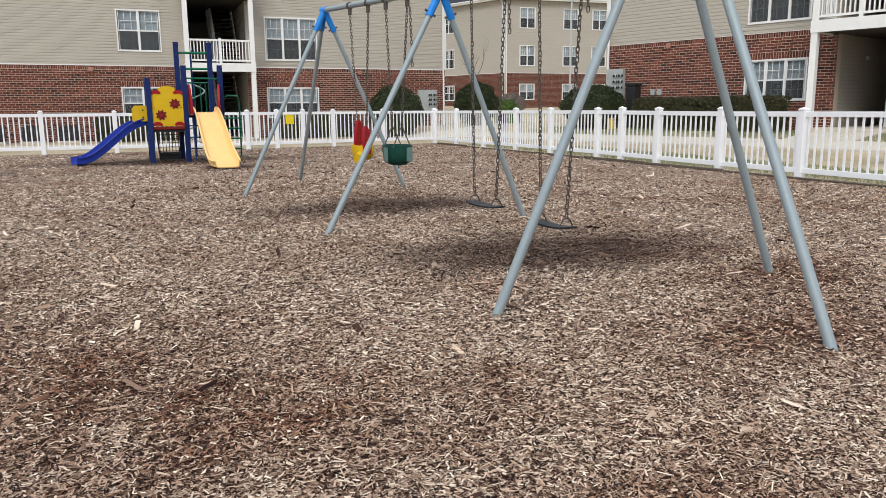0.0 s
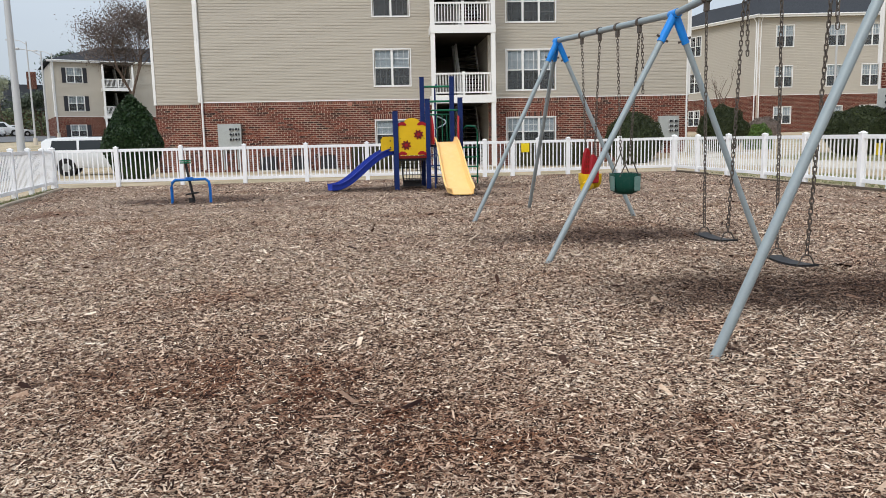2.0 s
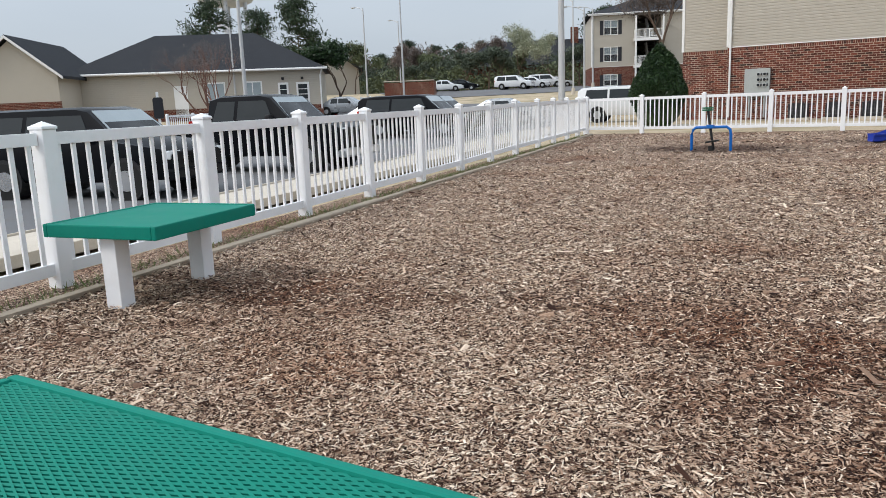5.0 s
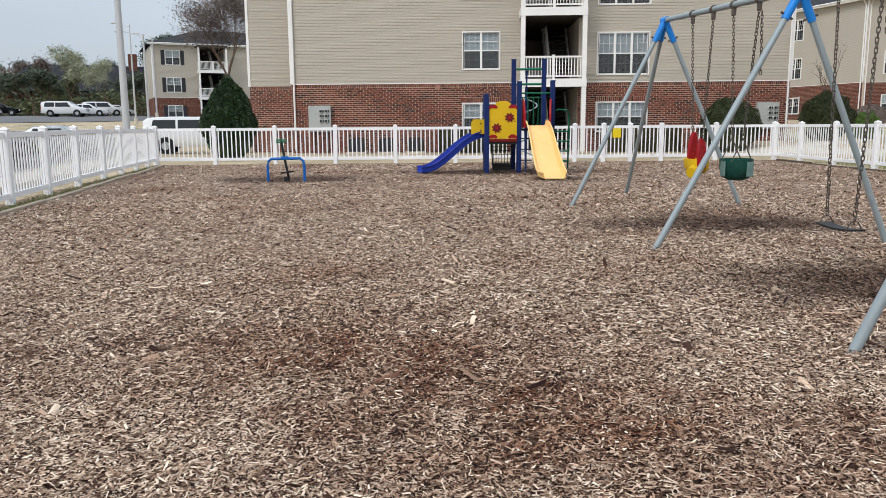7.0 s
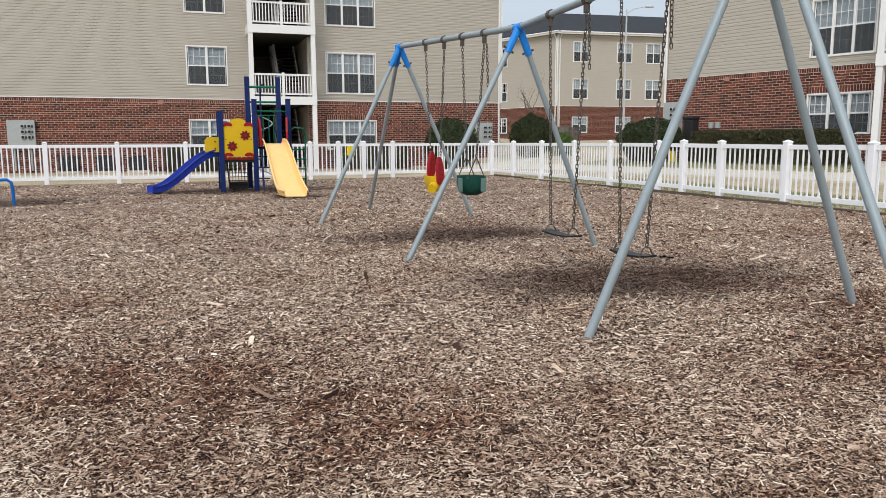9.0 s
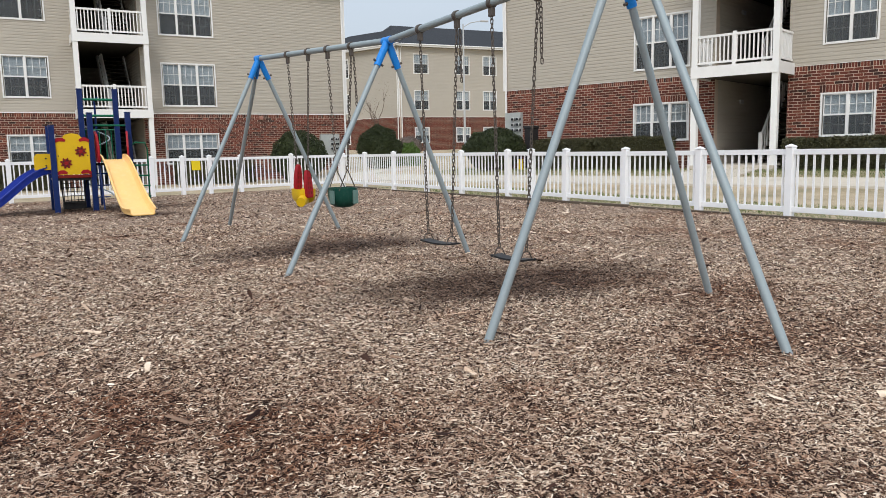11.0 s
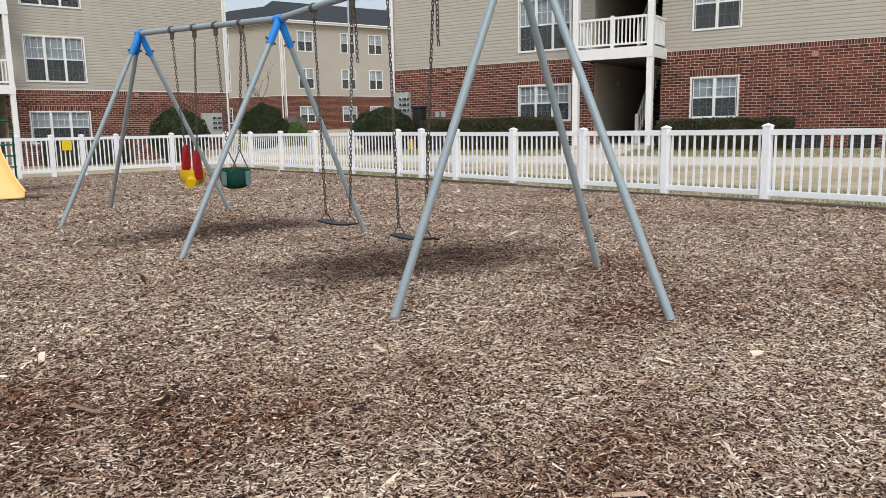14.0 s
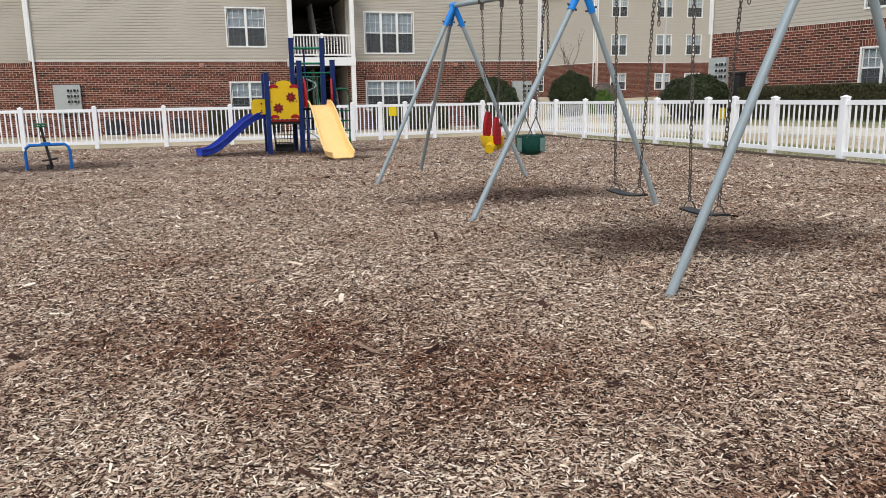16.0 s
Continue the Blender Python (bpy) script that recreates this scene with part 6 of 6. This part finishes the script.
    # windscreen on the slope between roof and bonnet
    xa, xb = st[5][0] + 0.02 if kind != "suv" else st[4][0] + 0.02, (1.42 if kind == "pickup" else 1.24 if kind == "suv" else 1.1)
    za, zb = top - 0.1, belt + 0.07
    bm = bmesh.new()
    q = [(xa, -W * 0.72, za + 0.03), (xa, W * 0.72, za + 0.03), (xb, W * 0.84, zb + 0.02), (xb, -W * 0.84, zb + 0.02)]
    v = [bm.verts.new(p) for p in q] + [bm.verts.new((p[0] - 0.05, p[1], p[2] - 0.05)) for p in q]
    for fc in ((0, 1, 2, 3), (4, 5, 6, 7), (0, 1, 5, 4), (1, 2, 6, 5), (2, 3, 7, 6), (3, 0, 4, 7)):
        bm.faces.new([v[i] for i in fc])
    part("windscreen", bm, SKYSHIELD, c)
    for x in wheels:
        for k in (-1, 1):
            w = part("wheel", rod(bmesh.new(), (x, k * (W - 0.22), wr), (x, k * (W + 0.01), wr), wr, seg=24), TYRE, c, smooth=True)
            part("rim", rod(bmesh.new(), (x, k * (W - 0.05), wr), (x, k * (W + 0.02), wr), wr * 0.62, wr * 0.55, 16), CHROME, w)
            part("wheel_arch", rod(bmesh.new(), (x, k * (W - 0.3), wr + 0.02), (x, k * (W + 0.006), wr + 0.02), wr * 1.16, seg=24), BLACK, c)
    e = L / 2
    for k in (-1, 1):
        part("headlight", boxed(e - 0.3, k * W * 0.72 - 0.17, belt - 0.33, e - 0.02, k * W * 0.72 + 0.17, belt - 0.17, bevel=0.03), HEADLAMP, c)
        part("tail_light", boxed(-e - 0.015, k * W * 0.82 - 0.09, belt - 0.2, -e + 0.14, k * W * 0.82 + 0.09, belt + 0.08, bevel=0.02), TAIL, c)
    part("grille", boxed(e - 0.08, -W * 0.5, belt - 0.48, e + 0.0, W * 0.5, belt - 0.2, bevel=0.02), BLACK, c)
    part("bumper", boxed(e - 0.2, -W * 0.9, 0.34, e + 0.06, W * 0.9, 0.56, bevel=0.05), CHROME if kind == "pickup" else paint, c)
    part("rear_bumper", boxed(-e - 0.06, -W * 0.9, 0.38, -e + 0.2, W * 0.9, 0.58, bevel=0.05), CHROME if kind == "pickup" else paint, c)
    return c


def parked(u, o, turn=0.0):
    """Nose to the fence: distance along it, and nose's distance from it."""
    p = LEFT_P + LEFT_D * u + np.array((-0.9763, -0.2165)) * o
    return Matrix.Translation((p[0], p[1], ground_z(*p) - 0.0)) @ pose(0, 0, 0, 0, 0, math.degrees(math.atan2(0.2165, 0.9763)) + turn)


vehicle("pickup_truck", "dark grey crew-cab pickup parked nose to the fence", parked(9.4, 6.85), DARKPAINT, "pickup")
vehicle("suv", "black boxy off-road car parked beside the pickup", parked(4.1, 7.2, 3), DARKPAINT, "suv")
vehicle("suv", "black minivan parked nose to the fence", parked(21.8, 7.5), DARKPAINT, "suv")
vehicle("suv", "dark estate car parked beside the minivan", parked(25.5, 8.3), DARKPAINT, "suv")
vehicle("car", "grey saloon car parked near the fence corner", parked(34.9, 7.5), GREYPAINT, "car")
vehicle("car", "white saloon car parked across the lane", Matrix.Translation((-23.5, 29.3, ground_z(-23.5, 29.3))) @ pose(0, 0, 0, 0, 0, 15), WHITEPAINT, "car")
vehicle("suv", "white and grey off-road car at the lot's end", Matrix.Translation((-14.6, 37.5, 0.0)) @ pose(0, 0, 0, 0, 0, 12), WHITEPAINT, "suv")
for deg, dist, kind, paint, turn, lab in ((32.8, 100, "car", WHITEPAINT, 25, "white saloon car in the far lot"), (31.6, 104, "car", DARKPAINT, 25, "black saloon car in the far lot"), (27.7, 98, "suv", WHITEPAINT, 10, "white estate car in the far lot"), (26.4, 101, "car", WHITEPAINT, 20, "white saloon car in the far lot"), (25.4, 106, "suv", WHITEPAINT, 30, "white estate car in the far lot"), (24.6, 112, "car", WHITEPAINT, 30, "white saloon car in the far lot"), (40.2, 62, "car", GREYPAINT, 20, "silver saloon car beside the clubhouse")):
    x, y = bearing(deg, dist)
    vehicle("car", lab, Matrix.Translation((x, y, ground_z(x, y) + 0.03)) @ pose(0, 0, 0, 0, 0, turn), paint, kind)


def street_lamp(x, y, h, turn, r=0.09, arm=1.6, label="grey steel street lamp with a curved arm"):
    z = ground_z(x, y)
    s = thing("street_lamp", label, "street lamp", Matrix.Translation((x, y, z)) @ pose(0, 0, 0, 0, 0, turn), "street lamps")
    part("base", rod(bmesh.new(), (0, 0, -0.3), (0, 0, 0.6), r * 2.2, r * 2.0, 16), CONCRETE, s, smooth=True)
    part("pole", rod(bmesh.new(), (0, 0, 0.5), (0, 0, h), r, r * 0.6, 14), LAMPGREY, s, smooth=True)
    part("arm", tube(bmesh.new(), ((0, 0, h - 0.25), (arm * 0.4, 0, h + 0.1), (arm, 0, h + 0.28)), r * 0.4, 8), LAMPGREY, s, smooth=True)
    part("lamp_head", boxed(arm - 0.05, -0.12, h + 0.2, arm + 0.6, 0.12, h + 0.34, bevel=0.05), LAMPGREY, s)


street_lamp(-13.15, 26.3, 8.4, 60, 0.13, label="thick pale light pole at the fence corner")
for deg, dist, h, turn in ((47.4, 33, 9.0, -20), (48.1, 62, 7.0, 160), (35.9, 66, 9.3, 20), (38.6, 80, 9.3, 160), (36.1, 100, 9.0, 160), (23.4, 80, 9.3, 160), (22.0, 92, 9.0, 170), (22.6, 60, 7.4, 170)):
    street_lamp(*bearing(deg, dist), h, turn)
tower_x, tower_y = 29.6, 51.0
street_lamp(tower_x, tower_y, 10.0, -10, 0.09, 1.5)


def clubhouse():
    x, y = bearing(48.0, 62)
    z = ground_z(x, y) + 0.6
    m = Matrix.Translation((x, y, z)) @ pose(0, 0, 0, 0, 0, 40)
    c = thing("clubhouse", "low beige clubhouse with a dark hip roof", "building", m)
    L, D, H = 18.0, 11.0, 3.1
    x0, x1 = -12.5, 6.6
    part("wall", boxed(x0, 0.02, -1.0, x1, D, H), SIDING, c)
    vs, fs = siding_mesh(x0, x1, 0.0, H, [(-4.7, -3.7, -1, 2.1), (-2.2, -0.9, 0.8, 2.2), (0.6, 1.9, 0.8, 2.2), (3.2, 4.0, 0, 2.1), (4.6, 5.6, 0, 2.1)], course=0.15)
    mesh_object("siding", vs, fs, SIDING, c)
    part("brick_base", boxed(x0, -0.06, -1.0, x1, 0.0, 0.35), FARBRICK, c)
    part("roof", hip_roof(x0, x1, 0, D, H, 3.3, 0.5), SHINGLE, c)
    part("gutter", tube(bmesh.new(), ((x0 - 0.5, -0.52, H), (x1 + 0.5, -0.52, H)), 0.09), TRIM, c)
    part("downspout", tube(bmesh.new(), ((x1 + 0.1, -0.5, H), (x1 - 0.1, -0.05, H - 0.5), (x1 - 0.1, -0.08, 0)), 0.06), TRIM, c)
    for a, w, b, h in ((-2.2, 1.3, 0.8, 1.4), (0.6, 1.3, 0.8, 1.4)):
        win = new("window")
        win.parent = c
        win.matrix_basis = Matrix.Translation((a, 0, b))
        part("window_frame", boxed(-0.08, -0.07, -0.08, w + 0.08, -0.02, h + 0.08), TRIM, win)
        part("pane", boxed(0.02, -0.085, 0.02, w - 0.02, -0.072, h - 0.02), SKYSHIELD, win)
        part("mullion", boxed(w / 2 - 0.03, -0.1, 0, w / 2 + 0.03, -0.087, h), TRIM, win)
    for a, w in ((-4.7, 1.0), (3.2, 0.8), (4.6, 1.0)):
        d = part("door", boxed(a, -0.06, -0.3, a + w, -0.02, 2.1), TRIM, c, "white panelled door")
        if a > 0:
            for k in range(4):
                part("pane", boxed(a + 0.15, -0.075, 0.4 + k * 0.4, a + w - 0.15, -0.062, 0.74 + k * 0.4), CARGLASS, d)
    for a in (3.5, 5.0):
        part("wall_light", boxed(a, -0.2, 2.3, a + 0.2, -0.03, 2.5, bevel=0.03), BLACK, c)
    # gabled wing at the near end
    wing = part("gable_wing", prism(bmesh.new(), [(-17.5, -1), (-11.5, -1), (-11.5, 3.0), (-14.5, 5.4), (-17.5, 3.0)], -4.5, 6), SIDING, c)
    part("wing_base", boxed(-17.55, -4.56, -1, -11.45, -4.4, 1.2), FARBRICK, wing)
    bm = prism(bmesh.new(), [(-18.0, 2.75), (-14.5, 5.6), (-11.0, 2.75), (-11.0, 2.95), (-14.5, 5.8), (-18.0, 2.95)], -4.9, 6.2)
    part("wing_roof", bm, SHINGLE, wing)
    part("barge_board", prism(bmesh.new(), [(-18.0, 2.7), (-14.5, 5.55), (-11.0, 2.7), (-11.0, 2.9), (-14.5, 5.75), (-18.0, 2.9)], -4.98, -4.9), TRIM, wing)


clubhouse()
x, y = bearing(53.4, 45)
board = thing("sign_board", "dark rounded sign board seen from behind on a white post", "sign", Matrix.Translation((x, y, ground_z(x, y))) @ pose(0, 0, 0, 0, 0, 53))
part("post", boxed(-0.07, -0.07, -0.2, 0.07, 0.07, 2.5, bevel=0.01), VINYL, board, "white square post")
part("board", prism(bmesh.new(), [(-0.27, 1.15), (-0.2, 1.05), (0.2, 1.05), (0.27, 1.15), (0.27, 2.1), (0.2, 2.2), (-0.2, 2.2), (-0.27, 2.1)], -0.12, -0.075), DARKWOOD, board, "dark brown board")
x, y = bearing(36.6, 78)
wall = thing("brick_enclosure", "low red brick bin enclosure by the lot", "enclosure", Matrix.Translation((x, y, ground_z(x, y))) @ pose(0, 0, 0, 0, 0, 30))
part("brick_wall", boxed(-1.0, 0, -0.5, 4, 0.3, 1.9), FARBRICK, wall)
part("brick_wall", boxed(3.7, 0.3, -0.5, 4, 4, 2.0), FARBRICK, wall)
part("coping", boxed(-1.05, -0.05, 2.0, 4.05, 0.35, 2.08), CONCRETE, wall)
fence("distant white vinyl fence by the lot", bearing(39.2, 66), bearing(37.8, 66), [0.1, 0.9, 1.5])
fence("distant white vinyl fence before the clubhouse", bearing(53.0, 46), bearing(47.3, 50), [0.1, 1.9, 3.7, 5.5, 6.0])

far_house = bearing(26.0, 140)
apart_far = thing("distant_house", "long low brown building behind the far lot", "building", Matrix.Translation((*far_house, ground_z(*far_house))) @ pose(0, 0, 0, 0, 0, 25))
part("wall", boxed(-14, 0, -1, 16, 10, 4.5), FARBRICK, apart_far)
part("roof", hip_roof(-14, 16, 0, 10, 4.5, 4.5, 0.6), SHINGLE, apart_far)
part("chimney", boxed(6, 4, 7, 7.4, 5.4, 11), FARBRICK, apart_far)
far_house = bearing(41.4, 120)
apart_far = thing("distant_house", "pale gabled house among the far trees", "building", Matrix.Translation((*far_house, ground_z(*far_house))) @ pose(0, 0, 0, 0, 0, 60))
part("wall", prism(bmesh.new(), [(-5, -1), (5, -1), (5, 4), (0, 7.5), (-5, 4)], 0, 9), SIDING, apart_far)
part("roof", prism(bmesh.new(), [(-5.6, 3.6), (0, 7.6), (5.6, 3.6), (5.6, 3.9), (0, 7.9), (-5.6, 3.9)], -0.5, 9.5), SHINGLE, apart_far)


def water_tower():
    x, y = bearing(48.2, 240)
    t = thing("water_tower", "pale steel water tower on tubular legs", "water tower", Matrix.Translation((x, y, 0.8)))
    bm = bmesh.new()
    prof = [(0.0, 41.5), (2.5, 41.3), (2.5, 40.6), (6.5, 39.6), (9.4, 37.4), (10.3, 35.0), (10.5, 34.6), (10.5, 34.2), (10.0, 33.8), (8.6, 31.9), (6.0, 30.8), (0.0, 30.4)]
    seg = 40
    rings = [[bm.verts.new((0.88 * r * math.cos(2 * math.pi * k / seg), 0.88 * r * math.sin(2 * math.pi * k / seg), z)) for k in range(seg)] for r, z in prof]
    for a, b in zip(rings, rings[1:]):
        for k in range(seg):
            bm.faces.new((a[k], a[(k + 1) % seg], b[(k + 1) % seg], b[k]))
    bmesh.ops.remove_doubles(bm, verts=bm.verts, dist=0.001)
    tank = part("tank", bm, TANK, t, smooth=True)
    part("walkway_rail", tube(bmesh.new(), [(9.6 * math.cos(a), 9.6 * math.sin(a), 35.4) for a in np.linspace(0, 6.283, 41)], 0.08, 6), TANK, tank)
    for k in range(6):
        a = 2 * math.pi * k / 6 + 0.3
        part("leg", rod(bmesh.new(), (6.9 * math.cos(a), 6.9 * math.sin(a), -2), (6.3 * math.cos(a), 6.3 * math.sin(a), 32.2), 0.6, 0.55, 12), TANK, t, smooth=True)
    part("riser", rod(bmesh.new(), (0, 0, -2), (0, 0, 31), 1.1, 1.1, 14), TANK, t, smooth=True)


water_tower()
